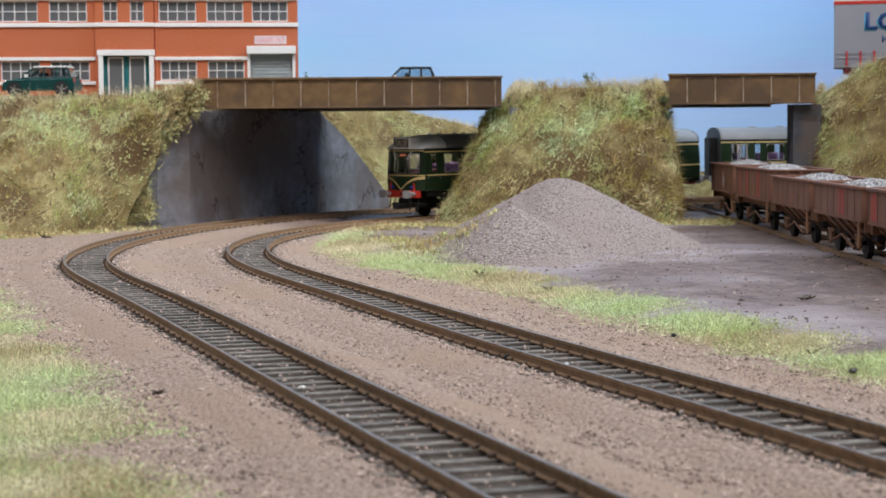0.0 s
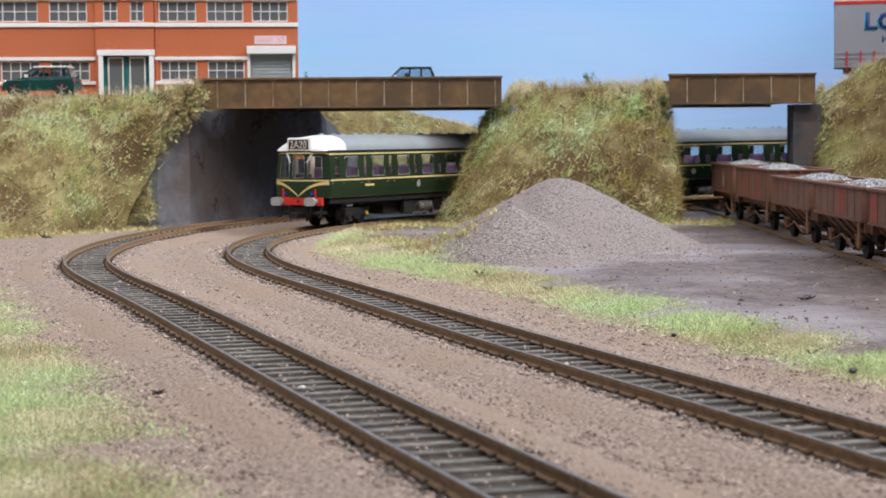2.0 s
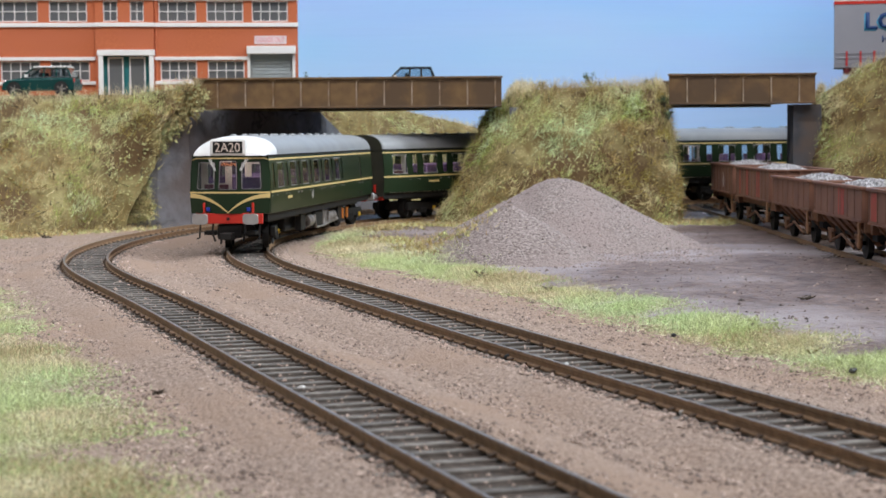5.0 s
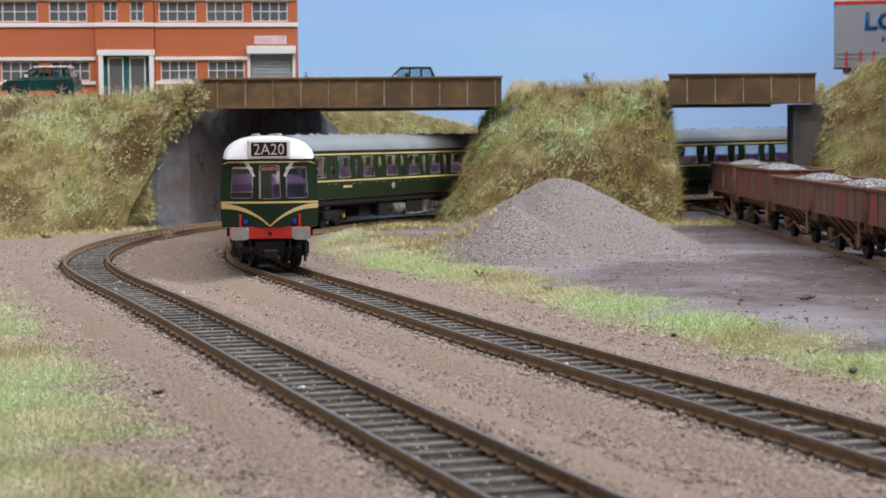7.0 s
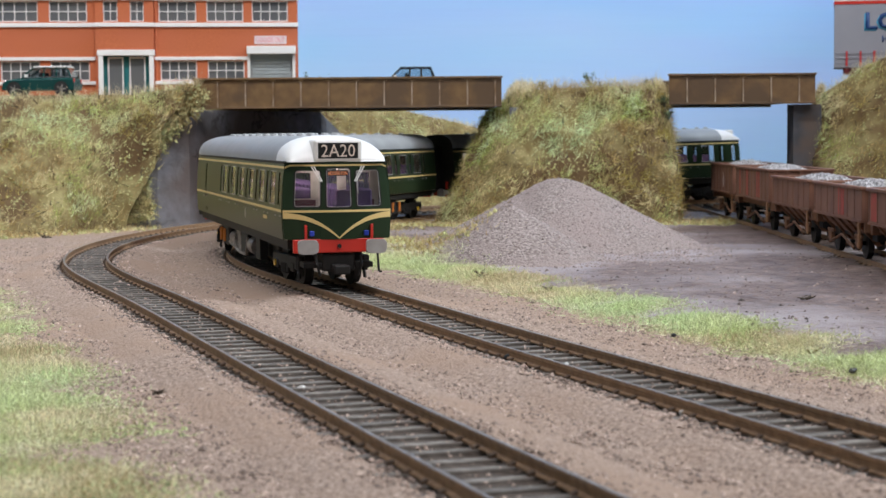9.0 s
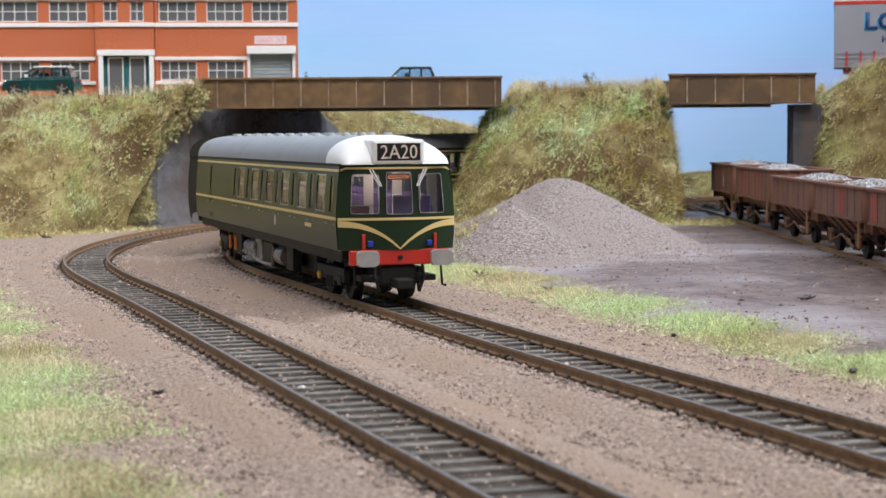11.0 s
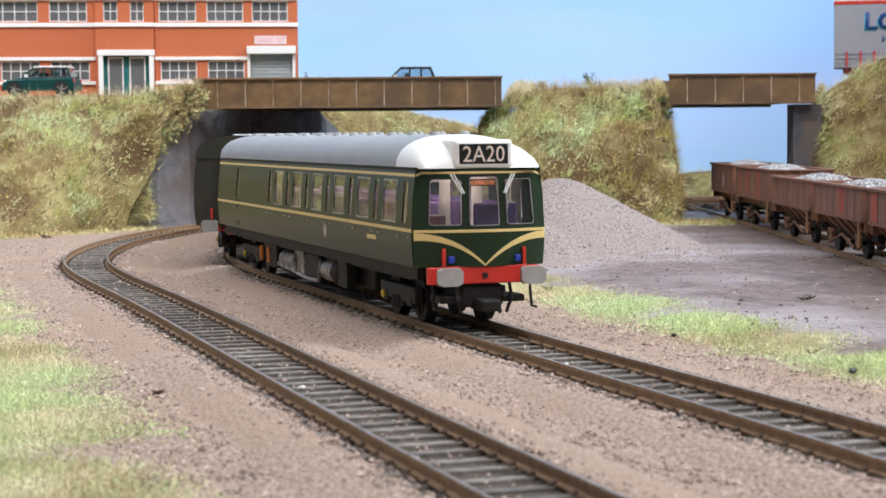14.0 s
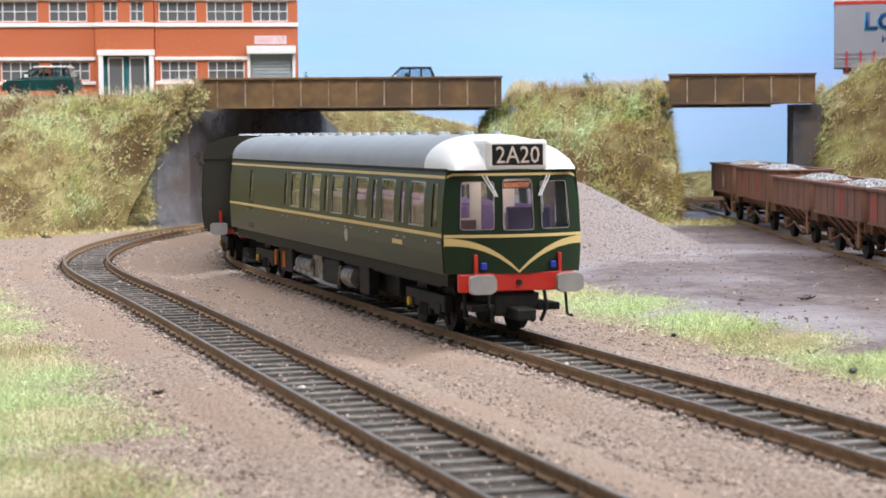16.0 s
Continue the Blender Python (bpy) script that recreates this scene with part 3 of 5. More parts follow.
# ---- diesel railcars ----
M_GREEN = mat("coach_green", (0.0145, 0.028, 0.0125), (0.012, 0.024, 0.0105), 0.3, 60, c3=(0.018, 0.034, 0.016), big=12, spec=0.22)
M_ENDS = mat("coach_end_black", (0.022, 0.022, 0.014), (0.03, 0.028, 0.018), 0.5, 120)
M_ROOF = mat("roof_grey", (0.30, 0.31, 0.32), (0.26, 0.27, 0.28), 0.5, 90, 0.1)
M_WHITE = mat("white_paint", (0.80, 0.79, 0.77), (0.76, 0.75, 0.73), 0.4, 60)
M_GOLD = mat("lining_cream", (0.74, 0.56, 0.24), (0.68, 0.50, 0.20), 0.45, 80)
M_RED = mat("buffer_red", (0.62, 0.035, 0.02), (0.55, 0.03, 0.02), 0.4, 80)
M_BLUE = mat("coupling_blue", (0.02, 0.05, 0.42), None, 0.4)
M_BLACK = mat("underframe_black", (0.011, 0.010, 0.010), (0.02, 0.018, 0.016), 0.6, 300, spec=0.3)
M_STEEL = mat("buffer_steel", (0.46, 0.45, 0.44), (0.38, 0.36, 0.35), 0.42, 200, metal=0.35)
M_SILVER = mat("exhaust_silver", (0.42, 0.38, 0.35), (0.07, 0.055, 0.048), 0.5, 260, 0.3, metal=0.3)
M_SEAT = mat("seat_plum", (0.15, 0.09, 0.22), (0.11, 0.06, 0.15), 0.8, 200)
M_PLUM = mat("cab_plum", (0.20, 0.06, 0.08), (0.16, 0.05, 0.07), 0.7, 100)
M_TAN = mat("interior_cream", (0.74, 0.66, 0.60), (0.66, 0.58, 0.52), 0.7, 60)
M_ORANGE = mat("pipe_orange", (0.65, 0.20, 0.03), None, 0.5)
M_YELLOW = mat("axlebox_yellow", (0.75, 0.45, 0.03), None, 0.5)
M_BLIND = mat("blind_black", (0.006, 0.006, 0.006), None, 0.35)
M_DIGIT = mat("blind_digits", (0.85, 0.72, 0.62), None, 0.5)
M_GLOW = mat("blind_lit", (0.9, 0.35, 0.15), None, 0.5, emit=((1.0, 0.30, 0.12), 0.55))
M_LAMP = mat("saloon_lamp", (0.9, 0.8, 0.6), None, 0.5, emit=((1.0, 0.86, 0.80), 15.0))
M_TREAD = mat("wheel_tread", (0.20, 0.18, 0.17), None, 0.4, metal=0.7)
M_PANE = glass("coach_glass", (0.93, 0.95, 0.96))

HALF = 129.0
Z_SOLE, Z_WAIST, Z_GUT, Z_TOP = 16.2, 25.5, 41.2, 49.9


def half_width(z):
    return float(np.interp(z, (14, 16, 21, 26, 34, 41.5), (17.3, 17.7, 18.1, 18.2, 17.8, 16.9)))


def nose(u, z):
    """How far forward the cab front stands at the share u of its half width and height z."""
    return HALF - 4.2 * abs(u) ** 2.2 - max(0.0, z - 25.5) * 0.085


def frame_ring(bm, pts_out, pts_in, d):
    """A flat ring between two loops of points, thickened by the vector d."""
    n = len(pts_out)
    a, b = [bm.verts.new(p) for p in pts_out], [bm.verts.new(p) for p in pts_in]
    c, e = [bm.verts.new(Vector(p) + d) for p in pts_out], [bm.verts.new(Vector(p) + d) for p in pts_in]
    for i in range(n):
        j = (i + 1) % n
        for q in ((a[i], a[j], b[j], b[i]), (c[i], c[j], e[j], e[i]), (a[i], a[j], c[j], c[i]), (b[i], b[j], e[j], e[i])):
            bm.faces.new(q)
    return bm


def quad_plate(pts, d):
    bm = bmesh.new()
    n = len(pts)
    a, b = [bm.verts.new(p) for p in pts], [bm.verts.new(Vector(p) + d) for p in pts]
    bm.faces.new(a)
    bm.faces.new(b)
    for i in range(n):
        bm.faces.new((a[i], a[(i + 1) % n], b[(i + 1) % n], b[i]))
    return bm


def bogie(x, root):
    bg = part("bogie", boxed(-15, 15, -4.5, 4.5, 5.0, 9.5, bev=0.5), M_BLACK, root, at=mp(x, 0, 0))
    for s in (-1, 1):
        bm = boxed(-16.5, 16.5, s * 11.6 - 1.2, s * 11.6 + 1.2, 5.2, 9.6, bev=0.4)
        box(bm, -5, 5, s * 11.8 - 1.1, s * 11.8 + 1.1, 3.6, 6.4, bev=0.4)
        for wx in (-17, 17):
            box(bm, wx * 0.66 - 2.6, wx * 0.66 + 2.6, s * 11.9 - 1.2, s * 11.9 + 1.2, 4.2, 7.4, bev=0.5)
        for k in range(3):
            cyl(bm, (-2.4 + 2.4 * k, s * 12.6, 3.2), (-2.4 + 2.4 * k, s * 12.6, 6.6), 0.9, 8)
        part("side_frame", bm, M_BLACK, bg)
        for wx in (-11.5,):
            part("axlebox_cover", cyl(bmesh.new(), (wx, s * 12.2, 6.0), (wx, s * 13.7, 6.0), 1.15, 12), M_YELLOW, bg, "yellow axlebox cover")
        bm = bmesh.new()
        cyl(bm, (13.0, s * 11.2, 8.5), (15.6, s * 11.4, 2.0), 0.55, 6)
        part("guard_iron", bm, M_BLACK, bg)
    for wx in (-11.5, 11.5):
        bm = cyl(bmesh.new(), (0, -12, 0), (0, 12, 0), 0.9, 8)
        for s in (-1, 1):
            cyl(bm, (0, s * 7.4, 0), (0, s * 9.7, 0), 6.0, 24)
            cyl(bm, (0, s * 7.0, 0), (0, s * 7.5, 0), 6.7, 24)
            box(bm, -4.0, 4.0, s * 9.6, s * 9.9, -0.7, 0.7)
            box(bm, -0.7, 0.7, s * 9.6, s * 9.9, -4.0, 4.0)
        part("wheelset", bm, [M_BLACK], bg, at=mp(wx, 0, 6.0))
    return bg


def railcar(name, label, cab_front, cab_rear, van):
    root = tagged(empty(name), label, "train", "coaches of the train")
    # window layout along the side, from the front
    bays, doors = [], []
    x = HALF - (20.0 if cab_front else 8.0)
    end = -HALF + (60 if van else 18)
    while x - 22 > end:
        bays.append((x - 11.6, x))
        bays.append((x - 20.6, x - 16.8))
        doors.append(x - 15.4)
        doors.append(x - 22.2)
        x -= 26.0
    if van:
        bays.append((-HALF + 34, -HALF + 38))
        doors += [-HALF + 40.5, -HALF + 31.5]
    if cab_front:
        doors += [HALF - 7.6, HALF - 17.4]
        bays.append((HALF - 13.5, HALF - 9.6))
    if cab_rear:
        bays.append((-HALF + 9.6, -HALF + 13.5))
    z_lo, z_hi = 27.4, 38.0
    x_f = HALF - 5.0 if cab_front else HALF
    x_r = -HALF + 5.0 if cab_rear else -HALF
    for s, nm in ((1, "near"), (-1, "far")):
        holes = [(a, b, z_lo, z_hi) for a, b in bays]
        bm = panel([x_r, x_f], [Z_SOLE, 18, 21, 23.5, 26, 30, 34, 38, Z_GUT], holes, 0.35,
                   lambda u, v, w, s=s: Vector((u, s * (half_width(v) - w), v)))
        part("side", bm, M_GREEN, root)
        for a, b in bays:
            zs = (z_lo, 34.0, z_hi)
            part("pane", quad_plate([(a, s * (half_width(z_lo) - 0.14), z_lo), (b, s * (half_width(z_lo) - 0.14), z_lo),
                                     (b, s * (half_width(z_hi) - 0.14), z_hi), (a, s * (half_width(z_hi) - 0.14), z_hi)], Vector((0, -s * 0.08, 0))), M_PANE, root)
            g = 0.35
            out = [(p, s * (half_width(q) + 0.08), q) for p, q in ((a - g, z_lo - g), (b + g, z_lo - g), (b + g, z_hi + g), (a - g, z_hi + g))]
            inn = [(p, s * (half_width(q) + 0.08), q) for p, q in ((a, z_lo), (b, z_lo), (b, z_hi), (a, z_hi))]
            part("window_frame", frame_ring(bmesh.new(), out, inn, Vector((0, -s * 0.2, 0))), M_STEEL if b - a > 6 else M_GREEN, root)
        for z, h in ((Z_WAIST - 0.45, 0.9), (39.3, 0.75)):
            part("lining", quad_plate([(x_r, s * half_width(z), z), (x_f, s * half_width(z), z), (x_f, s * half_width(z + h), z + h),
                                       (x_r, s * half_width(z + h), z + h)], Vector((0, s * 0.1, 0))), M_GOLD, root, "cream lining stripe")
        part("gutter", boxed(x_r, x_f, s * 16.75 - 0.5, s * 16.75 + 0.45, Z_GUT - 0.3, Z_GUT + 0.5, bev=0.1), M_BLACK, root)
        for d in doors:
            bm = quad_plate([(d - 0.12, s * (half_width(26.2) + 0.02), 26.2), (d + 0.12, s * (half_width(26.2) + 0.02), 26.2),
                             (d + 0.12, s * (half_width(39) + 0.02), 39), (d - 0.12, s * (half_width(39) + 0.02), 39)], Vector((0, -s * 0.2, 0)))
            part("door_gap", bm, M_BLACK, root)
            part("door_handle", boxed(d + 0.5, d + 1.5, s * (half_width(25) + 0.02), s * (half_width(25) + 0.5), 23.6, 24.0), M_STEEL, root)
        if van:
            x0, x1 = -HALF + 31.9, -HALF + 40.1
            part("van_door", quad_plate([(x0, s * (half_width(17.5) + 0.01), 17.5), (x1, s * (half_width(17.5) + 0.01), 17.5), (x1, s * (half_width(26) + 0.01), 26),
                                         (x1, s * (half_width(27.2) + 0.01), 27.2), (x0, s * (half_width(27.2) + 0.01), 27.2), (x0, s * (half_width(26) + 0.01), 26)], Vector((0, s * 0.05, 0))),
                 M_ENDS, root, "dark luggage van door")
        part("crest", cyl(bmesh.new(), (36, s * (half_width(21.5) - 0.05), 21.5), (36, s * (half_width(21.5) + 0.12), 21.5), 1.9, 16), M_STEEL, root, "small silver crest")
        part("number_bar", boxed(82, 91, s * half_width(22) - 0.05, s * half_width(22) + 0.12, 21.6, 22.8), M_GOLD, root)
        part("solebar", boxed(x_r + 2, x_f - 2, s * 15.2 - 0.8, s * 15.2 + 0.8, 12.8, 16.3), M_BLACK, root)
    # roof
    verts, faces = [], []
    xs = [-HALF + (1.5 if cab_rear else 0.3)] + [-HALF + q for q in (2, 3, 6, 10, 15, 22)] + [0] + [HALF - q for q in (22, 15, 10, 6, 3, 2)] + [HALF - (1.5 if cab_front else 0.3)]
    nn = 18
    for x in xs:
        k, wid = 1.0, 1.0
        for has, e in ((cab_front, HALF - x), (cab_rear, HALF + x)):
            if has and e < 24:
                q = 1 - (e - 1.5) / 22.5
                k *= max(0.01, (1 - q ** 2.4)) ** 0.55
                wid *= 1 - 0.10 * q ** 6
        for i in range(nn + 1):
            a = math.pi * i / nn
            c, sn = math.cos(a), math.sin(a)
            verts.append((x, 17.1 * wid * math.copysign(abs(c) ** 0.8, c), Z_GUT + 0.2 + (Z_TOP - Z_GUT) * k * sn ** 0.85))
    for r in range(len(xs) - 1):
        for i in range(nn):
            b = r * (nn + 1) + i
            faces.append((b, b + 1, b + nn + 2, b + nn + 1))
    faces += [tuple(range(nn + 1)), tuple(range((len(xs) - 1) * (nn + 1), len(xs) * (nn + 1)))]
    ob = raw("roof", verts, faces, [M_ROOF, M_WHITE], root, smooth=True)
    for f in ob.data.polygons:
        cx = f.center.x / MM
        if (cab_front and cx > HALF - 22) or (cab_rear and cx < -HALF + 22):
            f.material_index = 1
    for k in range(11):
        x = -104 + 20.5 * k
        for s in (-1, 1):
            bm = cyl(bmesh.new(), (x, s * 4.2, Z_TOP - 1.2), (x, s * 4.2, Z_TOP + 0.2), 1.2, 10)
            cyl(bm, (x, s * 4.2, Z_TOP + 0.1), (x, s * 4.2, Z_TOP + 1.0), 1.7, 10, 1.1)
            part("roof_vent", bm, M_ROOF, root)
    for e, has in ((1, cab_front), (-1, cab_rear)):
        (cab_end if has else plain_end)(root, e, van)
    # floor, ceiling lamps, seats
    part("floor", boxed(-HALF + 6, HALF - 6, -17, 17, 16.0, 17.0), M_TAN, root)
    part("headlining", boxed(-HALF + 7, HALF - 8, -15.5, 15.5, 41.0, 41.5), M_TAN, root)
    part("lamp_strip", boxed(-HALF + 10, HALF - 10, -1.5, 1.5, 40.6, 41.0), M_LAMP, root, "warm saloon lighting")
    for s in (-1, 1):
        hole = (s * 10 - 4, s * 10 + 4, 29.0, 37.5)
        part("bulkhead", panel(sorted((s * 3, s * 17)), [17, 40.5], [hole], 0.5, lambda u, v, w: Vector((HALF - 19.5 + w, u, v))), M_TAN, root)
        part("bulkhead_panel", boxed(HALF - 18.9, HALF - 18.6, s * 10 - 5.5, s * 10 + 5.5, 18, 28.5), M_PLUM, root, "plum lower cab panel")
    bm = boxed(0, 5, 3.5, 15.5, 17, 22, bev=0.6)
    box(bm, 4.2, 5.6, 3.5, 15.5, 20, 32, bev=0.6)
    for v in bm.verts:
        v.co *= MM
    me = bpy.data.meshes.new("seat")
    bm.to_mesh(me)
    bm.free()
    me.materials.append(M_SEAT)
    x = -HALF + (68 if van else 28)
    while x < HALF - 30:
        for rz in (0, 180):
            o = new("seat", me)
            o.parent = root
            o.matrix_basis = mp(x, 0, 0) @ (Matrix.Identity(4) if rz == 0 else Matrix.Diagonal((1, -1, 1, 1)))
        x += 9.3
    o = new("seat", me)
    o.parent = root
    o.matrix_basis = mp(HALF - 18, -2, 0)
    # underfloor equipment
    part("underframe", boxed(-108, 108, -13, 13, 11.5, 15.6), M_BLACK, root)
    part("engine_pan", boxed(-68, 60, -9.5, 9.5, 4.6, 11.5, bev=0.8), M_BLACK, root)
    for s in (-1, 1):
        bm = boxed(-18, -6, s * 12.6 - 2, s * 12.6 + 2, 4.2, 12.5, bev=0.4)
        part("battery_box", bm, M_SILVER, root)
        part("tank", boxed(-4, 14, s * 12.8 - 1.8, s * 12.8 + 1.8, 4.0, 12.4, bev=0.6), M_BLACK, root)
        bm = cyl(bmesh.new(), (-42, s * 11.5, 8), (-22, s * 11.5, 8), 3.0, 16)
        cyl(bm, (-45, s * 13.5, 6), (-14, s * 13.5, 5), 1.0, 8)
        part("silencer", bm, M_SILVER, root, "silver exhaust silencer")
        bm = cyl(bmesh.new(), (18, s * 12, 8.2), (30, s * 12, 8.2), 3.4, 16)
        part("air_tank", bm, M_SILVER, root)
        part("radiator", boxed(36, 46, s * 12.8 - 1.5, s * 12.8 + 1.5, 4.4, 12.6, bev=0.3), M_BLACK, root)
        part("engine", boxed(-66, -48, s * 11 - 3, s * 11 + 3, 4.0, 12.6, bev=0.8), M_BLACK, root)
        for q in (-70, -58):
            part("orange_pipe", cyl(bmesh.new(), (q, s * 14.2, 5.6), (q, s * 14.2, 11.0), 0.8, 8), M_ORANGE, root, "orange painted fitting")
        bm = tube(bmesh.new(), [(-16, s * 15, 11), (-15, s * 15.2, 5.2), (0, s * 15.2, 4.4), (16, s * 15.2, 4.6), (18, s * 15, 11)], 0.6)
        part("pipe", bm, M_SILVER, root)
    bogies = [bogie(93, root), bogie(-93, root)]
    return root, bogies


def plain_end(root, e, van):
    bm = panel([-17, 17], [14, 21, 26, 34, Z_GUT], [], 0.7, lambda u, v, w: Vector((e * (HALF - w), u / 17 * half_width(v), v)))
    part("end_wall", bm, M_ENDS, root)
    arc = [(e * HALF, 17.2 * math.copysign(abs(math.cos(math.pi * i / 16)) ** 0.8, math.cos(math.pi * i / 16)), Z_GUT - 0.2 + (Z_TOP - Z_GUT + 0.5) * math.sin(math.pi * i / 16) ** 0.85) for i in range(17)]
    part("end_dome", quad_plate(arc, Vector((e * 0.4, 0, 0))), M_ENDS, root)
    bm = boxed(e * HALF, e * (HALF + 5), -6.5, 6.5, 16, 43, bev=0.6)
    part("gangway", bm, M_BLACK, root)
    buffers(root, e, M_RED)
    for s in (-1, 1):
        part("pipe", boxed(min(e * HALF, e * (HALF + 1)), max(e * HALF, e * (HALF + 1)), s * 10.9 - 0.5, s * 10.9 + 0.5, 16.5, 21.0), M_RED, root, "red pipe")


def buffers(root, e, beam):
    x = e * (HALF - 1.0)
    part("buffer_beam", boxed(min(x, x - e * 2), max(x, x - e * 2), -15.0, 15.0, 11.8, 16.2, bev=0.25), beam, root)
    for s in (-1, 1):
        cy, cz = s * 11.2, 14.1
        bm = cyl(bmesh.new(), (x, cy, cz), (x + e * 5.5, cy, cz), 1.35, 14)
        r = bmesh.ops.create_cone(bm, cap_ends=True, segments=28, radius1=1, radius2=0.92, depth=1.3)
        for v in r["verts"]:
            px, py, pz = v.co
            sx = math.copysign(min(1, abs(px) * 1.25), px)
            sy = math.copysign(min(1, abs(py) * 1.25), py)
            v.co = Vector((x + e * (6.1 + pz), cy + sx * 3.35, cz + sy * 2.3))
        part("buffer", bm, M_STEEL, root, "grey oval buffer", smooth=False)


def cab_end(root, e, van):
    wins = [(-0.80, -0.345, 26.9, 38.6), (-0.225, 0.225, 26.7, 39.2), (0.345, 0.80, 26.9, 38.6)]
    us = [-1, -0.93, -0.85, -0.7, -0.55, -0.12, 0, 0.12, 0.55, 0.7, 0.85, 0.93, 1]
    vs = [Z_SOLE, 18, 21, 23.5, 25.5, 30, 34, 40.6, 41.6]

    def fn(u, v, w):
        return Vector((e * (nose(u, v) - w), u * (half_width(v) - 0.25), v))
    part("cab_front", panel(us, vs, wins, 0.8, fn), M_GREEN, root)
    for a, b, c, d in wins:
        part("windscreen", quad_plate([fn(a, c, 0.35), fn(b, c, 0.35), fn(b, d, 0.35), fn(a, d, 0.35)], Vector((-e * 0.12, 0, 0))), M_PANE, root)
        gu, gz = 0.028, 0.45

        def loop(du, dz, off):
            pts = []
            for cu, cv, a0 in ((b, d, 0), (a, d, 90), (a, c, 180), (b, c, 270)):
                for k in range(4):
                    t = radians(a0 + 30 * k)
                    ru, rz = 0.045, 0.85
                    mu, mz = (cu - math.copysign(ru, cu - (a + b) / 2)), (cv - math.copysign(rz, cv - (c + d) / 2))
                    pts.append(fn(mu + (ru + du) * math.cos(t), mz + (rz + dz) * math.sin(t), off))
            return pts
        part("windscreen_frame", frame_ring(bmesh.new(), loop(gu, gz, -0.12), loop(-0.004, -0.1, -0.12), Vector((-e * 0.35, 0, 0))), M_BLACK, root, "dark windscreen rubber")
        part("windscreen_trim", frame_ring(bmesh.new(), loop(0.0, 0.0, -0.2), loop(-0.008, -0.15, -0.2), Vector((-e * 0.2, 0, 0))), M_STEEL, root, "bright windscreen trim")

    def ribbon(name, pts, widths, m, lab=""):
        bm = bmesh.new()
        rows = []
        for (u, z), w in zip(pts, widths):
            rows.append([bm.verts.new(fn(u, z + w / 2, -0.10)), bm.verts.new(fn(u, z - w / 2, -0.10)),
                         bm.verts.new(fn(u, z - w / 2, 0.05)), bm.verts.new(fn(u, z + w / 2, 0.05))])
        for p, q in zip(rows, rows[1:]):
            for k in range(4):
                bm.faces.new((p[k], p[(k + 1) % 4], q[(k + 1) % 4], q[k]))
        return part(name, bm, m, root, lab)
    lin = [i / 12 for i in range(-12, 13)]
    ribbon("lining", [(u, Z_WAIST - 0.1) for u in lin], [0.75] * 25, M_GOLD, "cream lining stripe")
    ribbon("lining", [(u, 40.3 - (0.7 if abs(u) > 0.95 else 0)) for u in lin], [0.6] * 25, M_GOLD, "cream lining stripe")
    for s in (-1, 1):
        pts, ws = [], []
        for i in range(17):
            t = i / 16
            pts.append((s * (1 - t), 24.0 - 0.2 * t - 7.2 * t ** 2.3))
            ws.append(1.45 * (1 - t) ** 0.7 + 0.5)
        ribbon("whisker", pts, ws, M_GOLD, "cream speed whisker")
        part("lamp_iron", boxed(min(e * (nose(.6, 18)), e * (nose(.6, 18) + 0.9)), max(e * (nose(.6, 18)), e * (nose(.6, 18) + 0.9)), s * 10.9 - 0.45, s * 10.9 + 0.45, 16.5, 21.0, bev=0.15), M_RED, root, "red pipe")
        part("jumper_socket", boxed(min(e * (nose(.5, 18) - .2), e * (nose(.5, 18) + 0.9)), max(e * (nose(.5, 18) - .2), e * (nose(.5, 18) + 0.9)), s * 9.0 - 0.75, s * 9.0 + 0.75, 17.3, 19.0, bev=0.2), M_BLUE, root, "blue jumper socket")
        for k in (0, 1):
            p, q = fn(s * (0.52 - 0.05 * k), 40.0, -0.5), fn(s * (0.335 - 0.03 * k), 35.0, -0.6)
            part("wiper_arm", tube(bmesh.new(), [p, q], 0.2, 5), M_WHITE, root, "white wiper arm")
        part("wiper_blade", tube(bmesh.new(), [fn(s * 0.36, 38.0, -0.55), fn(s * 0.36, 31.0, -0.55)], 0.17, 5), M_STEEL, root)
    # head of the cab: headcode box
    x = HALF - 0.7
    bx = boxed(min(e * (x - 12), e * x), max(e * (x - 12), e * x), -8.0, 8.0, 41.4, 48.7, bev=0.9)
    part("headcode_box", bx, M_WHITE, root)
    part("headcode_panel", boxed(min(e * (x - .2), e * (x + 0.12)), max(e * (x - .2), e * (x + 0.12)), -6.6, 6.6, 42.5, 47.6, bev=0.1), M_BLIND, root, "black headcode panel")
    turn = Matrix(((0, 0, e, 0), (e, 0, 0, 0), (0, 1, 0, 0), (0, 0, 0, 1)))
    bm = text_mesh("2A20", 11.2, 4.1)
    bmesh.ops.transform(bm, matrix=Matrix.Translation((e * (x + 0.16), 0, 45.05)) @ turn, verts=bm.verts)
    part("headcode", bm, M_DIGIT, root, "white headcode 2A20")
    bm = text_mesh("ADDINGTON", 6.4, 1.25)
    bmesh.ops.transform(bm, matrix=Matrix.Translation((e * (nose(0, 38) - 0.9), 0, 37.7)) @ turn, verts=bm.verts)
    part("destination", bm, M_GLOW, root, "glowing orange destination lettering")
    part("destination_blind", boxed(min(e * (nose(0, 38) - 1.6), e * (nose(0, 38) - 1.2)), max(e * (nose(0, 38) - 1.6), e * (nose(0, 38) - 1.2)), -3.6, 3.6, 36.8, 38.6), M_BLIND, root)
    buffers(root, e, M_RED)
